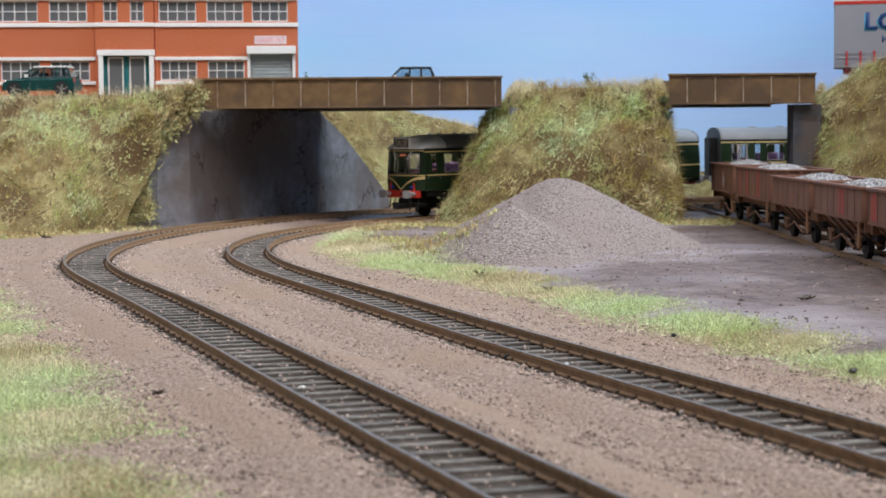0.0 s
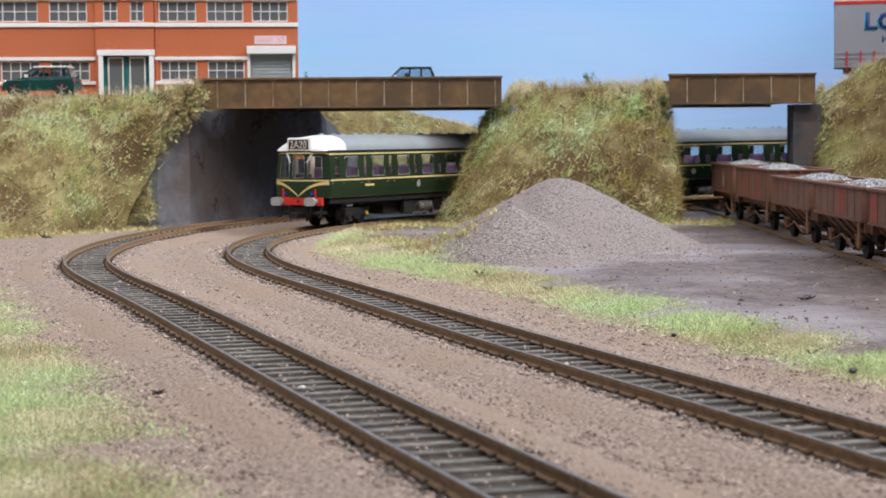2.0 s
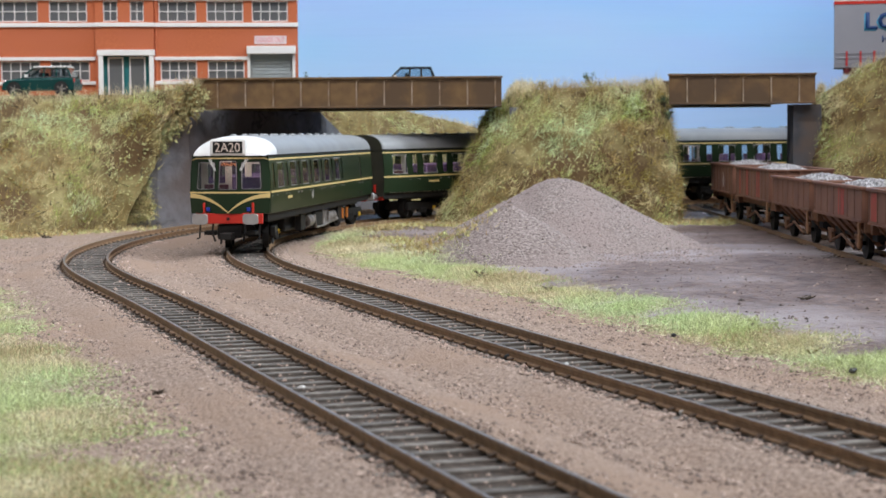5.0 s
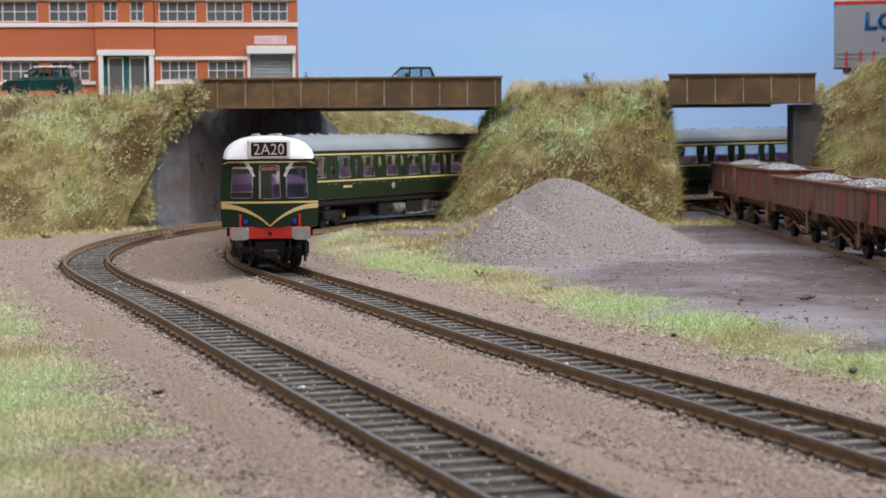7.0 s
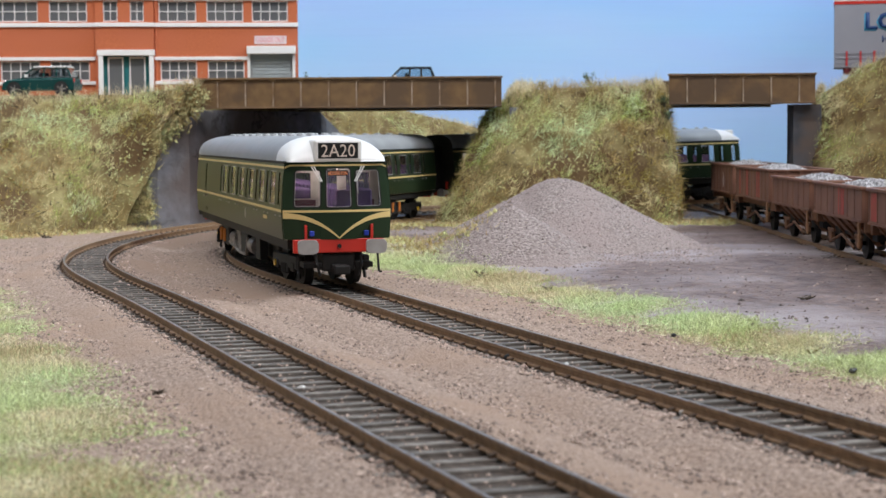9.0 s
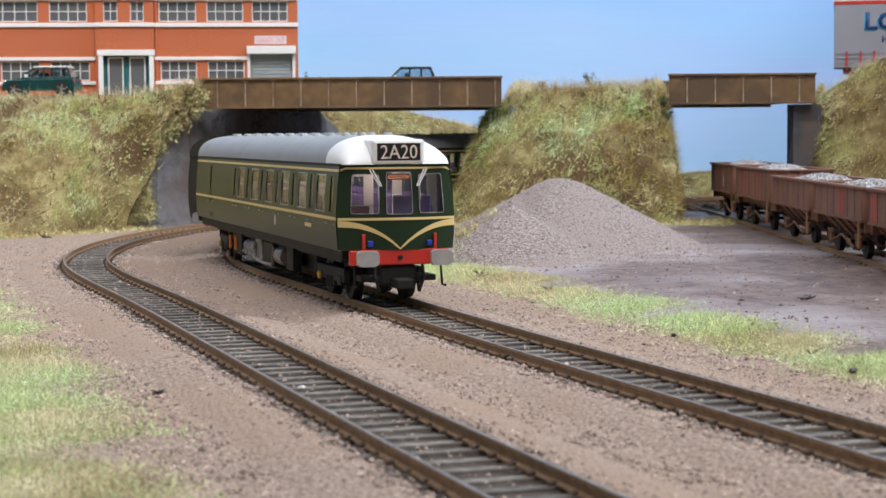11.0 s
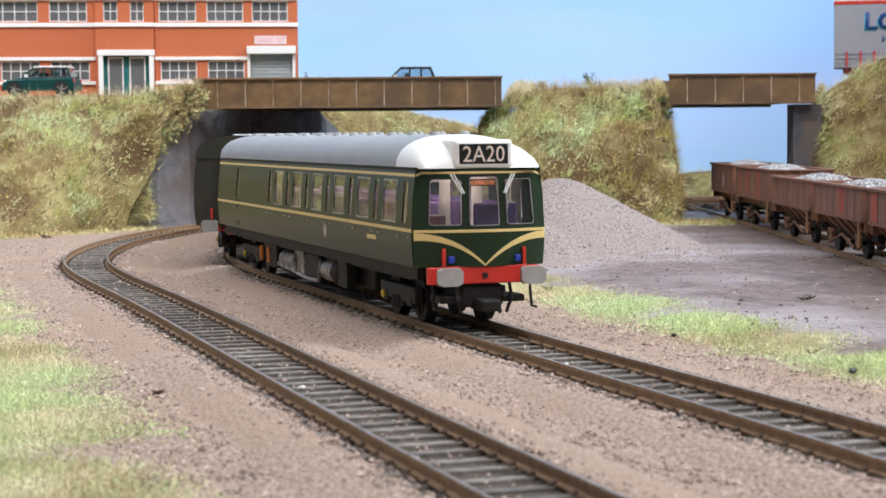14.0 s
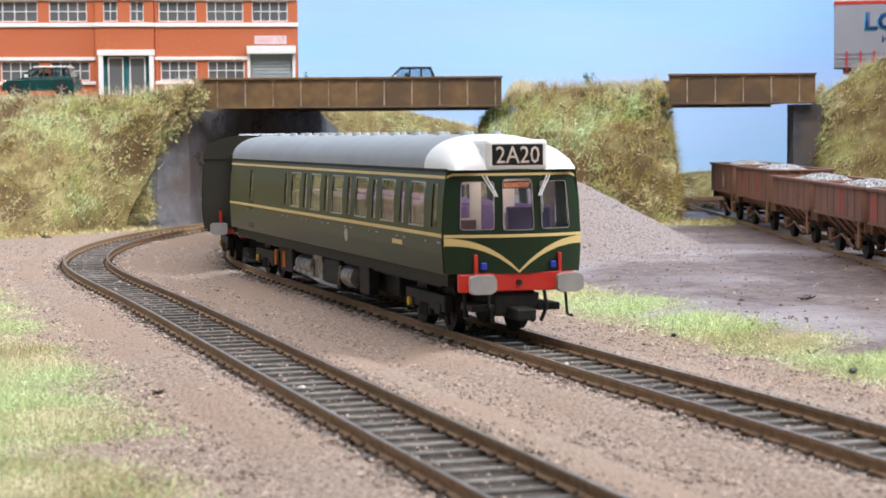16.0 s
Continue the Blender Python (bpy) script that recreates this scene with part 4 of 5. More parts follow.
    part("buffer_beam", boxed(min(e * (HALF - 2.4), e * (HALF - 0.4)), max(e * (HALF - 2.4), e * (HALF - 0.4)), -11.6, 11.6, 12.0, 16.4, bev=0.2), M_RED, root, "red buffer beam")
    part("drawhook", cyl(bmesh.new(), (e * (HALF - 1), 0, 14), (e * (HALF + 0.4), 0, 14), 0.7, 10), M_BLACK, root)
    bm = boxed(min(e * 104, e * 127), max(e * 104, e * 127), -5.5, 5.5, 5.6, 11.6, bev=0.8)
    box(bm, min(e * 124, e * 134), max(e * 124, e * 134), -2.6, 2.6, 5.0, 8.0, bev=0.5)
    for s in (-1, 1):
        box(bm, min(e * 118, e * 127), max(e * 118, e * 127), s * 8.5 - 3, s * 8.5 + 3, 6.8, 8.6, bev=0.3)
    part("coupling", bm, M_BLACK, root)
    for s in (-1, 1):
        bm = tube(bmesh.new(), [(e * (HALF - 2), s * 7.2, 12.2), (e * (HALF - 0.8), s * 7.4, 8), (e * (HALF - 1.5), s * 6.2, 4.2)], 0.5)
        part("brake_hose", bm, M_BLACK, root)
        bm = tube(bmesh.new(), [(e * (HALF - 3), s * 13.2, 12.2), (e * (HALF - 2), s * 13.4, 5.6), (e * (HALF + 0.6), s * 13.6, 5.5)], 0.4)
        part("footstep", bm, M_BLACK, root)


CARS = [railcar("railcar", "dark green diesel railcar with white cab roof and cream lining", True, False, True),
        railcar("railcar", "dark green trailer coach with cream lining and grey roof", False, False, False),
        railcar("railcar", "dark green diesel railcar at the tail of the train", False, True, False)]


def along(s):
    return np.array([np.interp(s, B_LEN, B_PTS[:, 0]), np.interp(s, B_LEN, B_PTS[:, 1])])


S_KEYS = ((0.0, 860.5), (1.5, 764.0), (3.5, 631.5), (7.0, 413.5), (9.0, 328.0), (12.5, 229.0), (14.5, 186.0), (16.0, 170.0))


def travel(t):
    """Where on the line the leading bogie stands at t seconds: a smooth slowing run."""
    ks, n = S_KEYS, len(S_KEYS)
    sl = [(ks[i + 1][1] - ks[i][1]) / (ks[i + 1][0] - ks[i][0]) for i in range(n - 1)]
    tg = [sl[0]] + [2 * sl[i - 1] * sl[i] / (sl[i - 1] + sl[i]) for i in range(1, n - 1)] + [-6.0]
    i = max(j for j in range(n - 1) if ks[j][0] <= t + 1e-9)
    h = ks[i + 1][0] - ks[i][0]
    u = (t - ks[i][0]) / h
    return ((2 * u ** 3 - 3 * u ** 2 + 1) * ks[i][1] + (u ** 3 - 2 * u ** 2 + u) * h * tg[i] + (-2 * u ** 3 + 3 * u ** 2) * ks[i + 1][1]
            + (u ** 3 - u ** 2) * h * tg[i + 1])


def bogie_behind(s, gap):
    a, s2 = along(s), s + gap
    for _ in range(6):
        s2 += gap - np.linalg.norm(along(s2) - a)
    return s2


def line_angle(s):
    return math.degrees(float(np.interp(s, B_LEN, B_ANG))) + 180.0


def motions():
    times = [i / 10 for i in range(161)]
    rows = [[] for _ in CARS]
    brows = [([], []) for _ in CARS]
    wrows = []
    for t in times:
        s = travel(t)
        wrows.append((t, (S_KEYS[0][1] - s) / 6.0))
        for i in range(len(CARS)):
            s2 = bogie_behind(s, 186.0)
            a, b = along(s), along(s2)
            d, c = a - b, (a + b) / 2
            head = math.degrees(math.atan2(d[1], d[0]))
            za, zb = rise(s), rise(s2)
            rows[i].append((t, mp(c[0], c[1], (za + zb) / 2, 0, -math.degrees(math.atan2(za - zb, 186.0)), head)))
            for k, (ss, x) in enumerate(((s, 93.0), (s2, -93.0))):
                rel = (line_angle(ss) - head + 180) % 360 - 180
                brows[i][k].append((t, mp(x, 0, 0, 0, 0, rel)))
            s = bogie_behind(s2, 96.0 + 4.0 * i)
    for i, (root, bogies) in enumerate(CARS):
        walk(root, rows[i])
        for k, bg in enumerate(bogies):
            walk(bg, brows[i][k][::5])
            sets = [o for o in bg.children if o.name.startswith("wheelset")]
            for o, wx in zip(sets, (-11.5, 11.5)):
                walk(o, [(t, mp(wx, 0, 6.0) @ Matrix.Rotation(a, 4, "Y")) for t, a in wrows])

# ---- gravel heap, verges, loose stone ----
def heap_z(x, y):
    a = 36.5 - 0.52 * math.hypot(x - 55, y - 846)
    b = 26.0 - 0.60 * math.hypot(x - 28, y - 750)
    k = 0.4
    z = math.log(math.exp(a / k) + math.exp(b / k)) * k - 1.0
    top = 33.0
    z = z if z < top - 4 else top - 4 + 4 * math.tanh((z - top + 4) / 4)
    z += 0.8 * noise3(x, y, 2, 0.05) + 0.45 * noise3(x, y, 4, 0.2)
    return -3.6 + max(z, -6)


heap = sheet("mound", -40, 150, 695, 930, 2.5, heap_z, M_PILE, "heap of fine pinkish-grey gravel in the yard", "gravel heap", kind="")


def surface_z(x, y):
    z = ground_z(x, y)
    if 330 < y < 1195 and -70 < x < 415:
        z = max(z, yard_z(x, y))
    if -40 < x < 150 and 695 < y < 930:
        z = max(z, heap_z(x, y))
    return z


def track_gap(x, y):
    """Distance to the nearer running line's centre."""
    p = np.array((x, y))
    return min(np.min(np.hypot(*(A_PTS - p).T)), np.min(np.hypot(*(B_PTS - p).T)))


rng = np.random.default_rng(7)
pts = []
while len(pts) < 100000:
    y = rng.uniform(190, 930) if rng.random() < 0.5 else rng.uniform(200, 560)
    x = left_x(y) - 6 - abs(rng.normal(0, 55)) + rng.normal(0, 7)
    if x < -0.262 * y - 20:
        continue
    e = left_x(y) - x + 14 * noise3(x, y, 8, 0.02) + 6 * noise3(x, y, 9, 0.07)
    if e > 4 + rng.normal(0, 9) and noise3(x, y, 12, 0.035) + rng.normal(0, 0.22) > -0.28:
        pts.append((x, y, ground_z(x, y) + 0.1))
pts = np.array(pts)
tone = np.array([noise3(p[0], p[1], 21, 0.016) + 0.4 * noise3(p[0], p[1], 23, 0.06) for p in pts]) + rng.normal(0, 0.12, len(pts))
clumps("verge_crumbs", pts[::2] + np.array((0.5, 0.5, 0.0)), 0.34, M_CRUMB, "green and straw turf crumbs on the verge", seed=91, category="verge")
for lo, hi, mm, nm in ((0.27, 9, M_BLADE_M, "mint green"), (-0.14, 0.27, M_BLADE_V, "pale green"), (-9, -0.14, M_BLADE_S, "straw")):
    sel = (tone > lo) & (tone <= hi)
    fibres("verge_grass", pts[sel], 2.6, mm, nm + " static grass fibres on the verge", seed=4, lean=2.4, width=0.08, up=np.array((0, 0, 0.15)))
pts = []
while len(pts) < 90000:
    y = rng.uniform(300, 1030)
    x = strip_x(y) + rng.normal(0, 8.0)
    if noise3(x, y, 8, 0.04) + rng.normal(0, 0.2) > -0.22 and track_gap(x, y) > 16:
        pts.append((x, y, surface_z(x, y) + 0.1))
pts = np.array(pts)
tone = np.array([noise3(p[0], p[1], 22, 0.014) + 0.4 * noise3(p[0], p[1], 24, 0.06) + 0.9 * math.exp(-math.hypot(p[0] - 80, p[1] - 510) / 40) for p in pts])
tone += rng.normal(0, 0.12, len(pts)) + (pts[:, 1] < 640) * 0.12
clumps("strip_crumbs", pts[::3] + np.array((0.5, 0.5, 0.0)), 0.36, M_CRUMB, "green and straw turf crumbs by the track", seed=92, category="verge")
for lo, hi, mm, nm in ((0.30, 9, M_BLADE_M, "mint green"), (-0.10, 0.30, M_BLADE_V, "pale green"), (-9, -0.10, M_BLADE_S, "straw")):
    sel = (tone > lo) & (tone <= hi)
    fibres("strip_grass", pts[sel], 2.7, mm, nm + " static grass fibres by the track", seed=6, lean=2.3, width=0.085, up=np.array((0, 0, 0.2)))


def foot_grass(name, line, n, spread, seed, label):
    r = np.random.default_rng(seed)
    line = np.array(line, float)
    seg = np.r_[0, np.cumsum(np.hypot(*np.diff(line, axis=0).T))]
    s = r.uniform(0, seg[-1], n)
    b = np.stack([np.interp(s, seg, line[:, 0]) + r.normal(0, spread, n), np.interp(s, seg, line[:, 1]) + r.normal(0, spread, n), np.zeros(n)], 1)
    keep = [i for i in range(n) if track_gap(b[i, 0], b[i, 1]) > 17]
    b = b[keep]
    b[:, 2] = [surface_z(p[0], p[1]) - 0.3 for p in b]
    fibres(name, b[::2], 4.5, M_BLADE, label, seed=seed, lean=1.6, width=0.14)
    fibres(name, b[1::2], 4.0, M_BLADE_B, "brown " + label, seed=seed + 1, lean=1.6, width=0.14)
    clumps("foot_scatter", b[::9] + np.array([0, 0, 0.3]), 1.3, M_TUFT, "brown scatter along the foot of the bank", seed=seed)


foot_grass("foot_grass", [(-420, 925), (-245, 970), (-196, 1045), (-172, 1062)], 9000, 9, 41, "dry grass along the foot of the bank")
foot_grass("foot_grass", [(-40, 985), (-28, 1035), (8, 1030), (60, 1015), (150, 1025), (165, 1060)], 9000, 9, 42, "dry grass along the foot of the mound")
rw = np.random.default_rng(44)
tw = rw.random(3200)
wing = np.stack([-174 + 30 * tw, 1060 + 7 * tw, 40 + 33 * tw], 1) + rw.normal(0, 1, (3200, 3)) * np.array((3.2, 2.0, 3.2))
fibres("wing_grass", wing, 6.0, M_BLADE, "straw grass hanging over the wing wall", seed=44, lean=1.8, width=0.16)
clumps("wing_scatter", wing[::2], 1.1, M_TUFT, "olive scatter along the top of the wing wall", seed=45)
tw, tv = rw.random(4200), rw.random(4200)
flip = tw + tv > 1
tw[flip], tv[flip] = 1 - tw[flip], 1 - tv[flip]
creep = np.stack([-199 + 24 * tw + 28 * tv + rw.normal(0, 2.2, 4200), 1061 + rw.normal(0, 1.2, 4200), -3 + 29 * tw + 4 * tv + np.abs(rw.normal(0, 2.0, 4200))], 1)
fibres("wing_grass", creep[::2], 5.0, M_BLADE_G, "pale green grass creeping up the wing wall", seed=48, lean=2.0, width=0.14)
fibres("wing_grass", creep[1::2], 5.0, M_BLADE, "straw grass creeping up the wing wall", seed=49, lean=2.0, width=0.14)
clumps("wing_scatter", creep[::4], 1.0, M_TUFT, "olive scatter at the foot of the wing wall", seed=50)
foot_grass("foot_grass", [(-30, 900), (-10, 850), (-5, 800), (10, 740)], 3000, 8, 43, "dry grass beside the gravel heap")


def scatter_stones(name, n, where, size, m, label, seed):
    """Loose grains: small irregular octahedra."""
    r = np.random.default_rng(seed)
    verts, faces = [], []
    f8 = ((0, 2, 4), (2, 1, 4), (1, 3, 4), (3, 0, 4), (2, 0, 5), (1, 2, 5), (3, 1, 5), (0, 3, 5))
    k = 0
    while k < n:
        p = where(r)
        if p is None:
            continue
        s = size * r.lognormal(0, 0.35)
        b = len(verts)
        a = r.uniform(0, 6.28)
        c, sn = math.cos(a) * s, math.sin(a) * s
        j = r.uniform(0.6, 1.2, 6)
        z = p[2] + 0.1 * s
        verts += [(p[0] + c * j[0], p[1] + sn * j[0], z), (p[0] - c * j[1], p[1] - sn * j[1], z), (p[0] - sn * j[2], p[1] + c * j[2], z),
                  (p[0] + sn * j[3], p[1] - c * j[3], z), (p[0], p[1], z + s * 0.75 * j[4]), (p[0], p[1], z - s * 0.6 * j[5])]
        faces += [tuple(b + q for q in f) for f in f8]
        k += 1
    return tagged(raw(name, verts, faces, m), label, "gravel", kind="stuff")


def between(r):
    y = 150 + 780 * r.random() ** 1.6
    x = r.uniform(-0.27 * y, 0.27 * y)
    if x > strip_x(y) + 4 or x < left_x(y) - 10:
        return None
    return (x, y, ground_z(x, y))


scatter_stones("ballast_grains", 62000, between, 0.34, M_STONE, "loose pinkish-brown ballast grains", 51)


def on_heap(r):
    a, d = r.uniform(0, 6.28), 88 * math.sqrt(r.random())
    x, y = 46 + d * math.cos(a) * 0.9, 810 + d * math.sin(a) * 1.2
    if not (-38 < x < 148 and 697 < y < 928):
        return None
    return (x, y, surface_z(x, y))


scatter_stones("heap_grains", 11000, on_heap, 0.36, mat("heap_grain", (0.38, 0.31, 0.295), (0.28, 0.225, 0.215), 0.95, 300, island=0.3), "loose grey-pink gravel on and round the heap", 52)


def in_yard(r):
    y = r.uniform(400, 1050)
    x = strip_x(y) + r.uniform(5, 190)
    if not (x < 410 and y > 335):
        return None
    return (x, y, surface_z(x, y))


scatter_stones("yard_grit", 2600, in_yard, 0.45, mat("yard_grit", (0.42, 0.34, 0.30), (0.12, 0.09, 0.08), 0.9, 90, island=0.7), "grit and crumbs of stone on the yard", 53)


def shoulder(name, pts, ang, label, y_max):
    """Ballast banked against both sides of a track, hiding most of the sleeper ends."""
    nrm = np.stack([-np.sin(ang), np.cos(ang)], 1)
    offs = (11.6, 12.8, 14.0, 16.0, 19.0, 23.5, 31.0)
    hts = (-3.1, -2.75, -2.35, -2.2, -2.3, -2.8, -4.9)
    root = tagged(empty(name), label, "ballast", kind="structure")
    idx = [i for i in range(len(pts) - 1) if pts[i][1] < y_max]
    for side in (1, -1):
        verts, faces, n = [], [], len(offs)
        rows = 0
        for i in idx:
            for sub in (0.0, 0.5):
                p0 = pts[i] * (1 - sub) + pts[i + 1] * sub
                nn = nrm[i] * (1 - sub) + nrm[i + 1] * sub
                for o, h in zip(offs, hts):
                    oo = o + 1.4 * noise3(p0[0], p0[1], o + side, 0.2)
                    p = p0 + nn * side * oo
                    verts.append((p[0], p[1], h + 0.35 * noise3(p[0], p[1], 2, 0.35) + 0.3 * noise3(p[0], p[1], 6, 0.12)))
                rows += 1
        for r_ in range(rows - 1):
            for j in range(n - 1):
                faces.append((r_ * n + j, r_ * n + j + 1, (r_ + 1) * n + j + 1, (r_ + 1) * n + j))
        raw("ballast_shoulder", verts, faces, M_EARTH, root, smooth=True)
    r = np.random.default_rng(61)
    st = [i for i in idx if pts[i][1] < 900]

    def edge(rr):
        i = st[int(len(st) * rr.random() ** 1.5)]
        o = rr.choice((-1, 1)) * rr.uniform(10.2, 22) if rr.random() < 0.87 else rr.uniform(-9.5, 9.5)
        p = pts[i] + nrm[i] * o + np.array([math.cos(ang[i]), math.sin(ang[i])]) * rr.uniform(0, 5)
        return (p[0], p[1], -2.25 if 12 < abs(o) < 18 else (-2.8 if abs(o) > 10 else -3.0 + 0.6 * rr.random() ** 3))
    tagged(scatter_stones("shoulder_grains", 15000, edge, 0.38, M_STONE, "ballast grains along the sleepers", 62), kind="stuff")


shoulder("ballast_outer", A_PTS, A_ANG, "ballast heaped along the outer track", 1150)
shoulder("ballast_inner", B_PTS, B_ANG, "ballast heaped along the inner track", 1150)


# ---- factory building ----
M_BRICK = mat("brick_orange", (0.52, 0.145, 0.055), (0.45, 0.115, 0.045), 0.85, 900, 0.2, c3=(0.48, 0.13, 0.055), big=20)
M_TRIM = mat("trim_white", (0.80, 0.78, 0.76), (0.74, 0.72, 0.70), 0.6, 100)
M_DARKPANE = mat("pane_dark", (0.10, 0.11, 0.12), (0.15, 0.15, 0.15), 0.12, 30)
M_TEAL = mat("door_teal", (0.01, 0.16, 0.17), None, 0.5)
M_SHUTTER = mat("shutter_grey", (0.36, 0.40, 0.41), (0.31, 0.35, 0.36), 0.5, 60)
M_PINK = mat("sign_pink", (0.75, 0.22, 0.26), None, 0.6)
M_SIGN = mat("sign_white", (0.80, 0.70, 0.70), None, 0.6)
K = 0.3745


def factory():
    root = tagged(empty("factory", mp(-94.6, 1200, 0, 0, 0, 6.0)), "two-storey orange brick factory with white trim and metal windows", "building")

    def U(px):
        return -(527 - px) * K

    def Z(py):
        return 139.0 - py * K
    ups = [(-88, -20), (-2, 78), (97, 162), (285, 350), (368, 432), (447, 510)]
    low = [(-88, -20), (13, 80), (98, 165), (287, 350), (369, 433)]
    bay = [(190, 215), (236, 260)]
    wins = [(U(a), U(b), Z(38), Z(2)) for a, b in ups] + [(U(a), U(b), Z(140), Z(106)) for a, b in low]
    holes = wins + [(U(443), U(517), 74.0, Z(90)), (U(176), U(276), 74.0, Z(-60))]
    part("wall", panel([U(-140), U(527)], [74.0, Z(-60)], holes, 4.0, lambda u, v, w: Vector((u, w, v))), M_BRICK, root)
    bw = [(U(a), U(b), Z(38), Z(2)) for a, b in bay]
    part("bay", panel([U(176), U(276)], [74.0, Z(-60)], bw + [(U(188), U(269), 74.0, Z(97))], 7.0, lambda u, v, w: Vector((u, -3.0 + w, v))), M_BRICK, root)
    part("wall", boxed(U(-140), U(527), 4.0, 60.0, 74.0, Z(-58)), M_BRICK, root)
    part("roof", boxed(U(-142), U(529), -1.5, 62.0, Z(-60), Z(-68)), M_TRIM, root)
    for (a, b, c, d), y in [(w, 1.2) for w in wins] + [(w, -1.6) for w in bw]:
        n = 4 if b - a > 15 else 2
        win = part("window", boxed(a, b, y + 0.9, y + 1.3, c, d), M_DARKPANE, root, "dark metal-framed window")
        bm = boxed(a, a + 0.7, y, y + 0.9, c, d)
        box(bm, b - 0.7, b, y, y + 0.9, c, d)
        box(bm, a + 0.7, b - 0.7, y, y + 0.9, c, c + 0.7)
        box(bm, a + 0.7, b - 0.7, y, y + 0.9, d - 0.7, d)
        part("frame", bm, M_TRIM, win, "white window frame")
        for k in range(1, n):
            x = a + (b - a) * k / n
            part("glazing_bar", boxed(x - 0.28, x + 0.28, y + 0.1, y + 0.8, c + 0.7, d - 0.7), M_TRIM, win)
        for k in (1, 2) if n == 4 else (1,):
            z = c + (d - c) / 2
            if k == 1:
                part("glazing_bar", boxed(a + 0.7, b - 0.7, y + 0.15, y + 0.75, z - 0.28, z + 0.28), M_TRIM, win)
    for a, b, y0, y1, off in ((-140, 176, 47, 40, 0), (276, 528, 47, 40, 0), (174.5, 277.5, 47, 40, -3.0), (-140, 176, 105, 99, 0), (278, 440, 105, 99, 0),
                              (-140, 176, 147, 141, 0), (278, 440, 147, 141, 0), (-140, 528, 1, -5, 0), (174.5, 277.5, 1, -5, -3.0)):
        part("string_course", boxed(U(a), U(b), off - 1.4, off + 0.3, Z(y0), Z(y1), bev=0.15), M_TRIM, root, "white painted band")
    # entrance
    for a, b in ((181, 189), (268, 276)):
        part("door_surround", boxed(U(a), U(b), -4.6, -2.8, 74.0, Z(89)), M_TRIM, root, "white door surround")
    part("door_surround", boxed(U(179), U(278), -5.0, -2.8, Z(97), Z(87), bev=0.2), M_TRIM, root, "white door surround")
    part("door_back", boxed(U(188), U(269), 1.5, 2.0, 74.0, Z(97)), M_TEAL, root)
    for a, b in ((196, 223), (233, 261)):
        d = part("door", boxed(U(a), U(b), 0.6, 1.4, 75.5, Z(99)), M_DARKPANE, root, "glazed entrance door")
        bm = boxed(U(a), U(a) + 0.9, 0.2, 0.6, 75.5, Z(99))
        box(bm, U(b) - 0.9, U(b), 0.2, 0.6, 75.5, Z(99))
        box(bm, U(a) + .9, U(b) - 0.9, 0.2, 0.6, Z(102), Z(99))
        box(bm, U(a) + .9, U(b) - 0.9, 0.2, 0.6, 75.5, 77.2)
        part("frame", bm, M_TRIM, d)
    # roller shutter
    sh = part("roller_shutter", boxed(U(443), U(517), 2.4, 3.0, 74.0, Z(90)), M_SHUTTER, root, "grey roller shutter")
    for k in range(13):
        z = 75.0 + k * 2.2
        if z < Z(92):
            part("slat", boxed(U(445), U(515), 1.9, 2.4, z, z + 1.8, bev=0.2), M_SHUTTER, sh)
    part("canopy", boxed(U(437), U(523), -5, 0.2, Z(95), Z(81), bev=0.4), M_TRIM, root, "white loading canopy")
    for a, b in ((438, 443), (517, 522)):
        part("jamb", boxed(U(a), U(b), -1.0, 0.2, 74.0, Z(95)), M_TRIM, root)
    part("sign", boxed(U(451), U(507), -0.8, 0.0, Z(77), Z(63)), M_SIGN, root, "small pink and white sign")
    bm = text_mesh("GOODS OUT", (507 - 451 - 5) * K, 3.4)
    bmesh.ops.transform(bm, matrix=Matrix.Translation((U(479), -0.95, Z(70))) @ Matrix.Rotation(radians(90), 4, "X"), verts=bm.verts)
    part("lettering", bm, M_PINK, root, "red lettering GOODS OUT")
    part("side_door", boxed(U(-30), U(5), -2.5, 0.5, 74.0, Z(96)), mat("door_blue", (0.12, 0.26, 0.42), None, 0.5), root, "blue side door")
    part("canopy", boxed(U(-34), U(10), -6, -2.4, Z(96), Z(82), bev=0.5), M_TRIM, root)
    for x in (-1.2, ):
        part("downpipe", cyl(bmesh.new(), (U(280), -0.8, 74), (U(280), -0.8, Z(-50)), 0.6, 8), M_BRICK, root)
    return root


factory()

# ---- road vehicles ----
M_CARGREEN = mat("car_green", (0.008, 0.055, 0.050), (0.007, 0.048, 0.044), 0.18, 60)
M_CARDARK = mat("car_dark", (0.03, 0.035, 0.04), None, 0.2)
M_TYRE = mat("tyre", (0.02, 0.02, 0.02), None, 0.8)
M_CHROME = mat("chrome", (0.75, 0.75, 0.76), None, 0.15, metal=1.0)
M_CARPANE = glass("car_glass", (0.80, 0.84, 0.86))


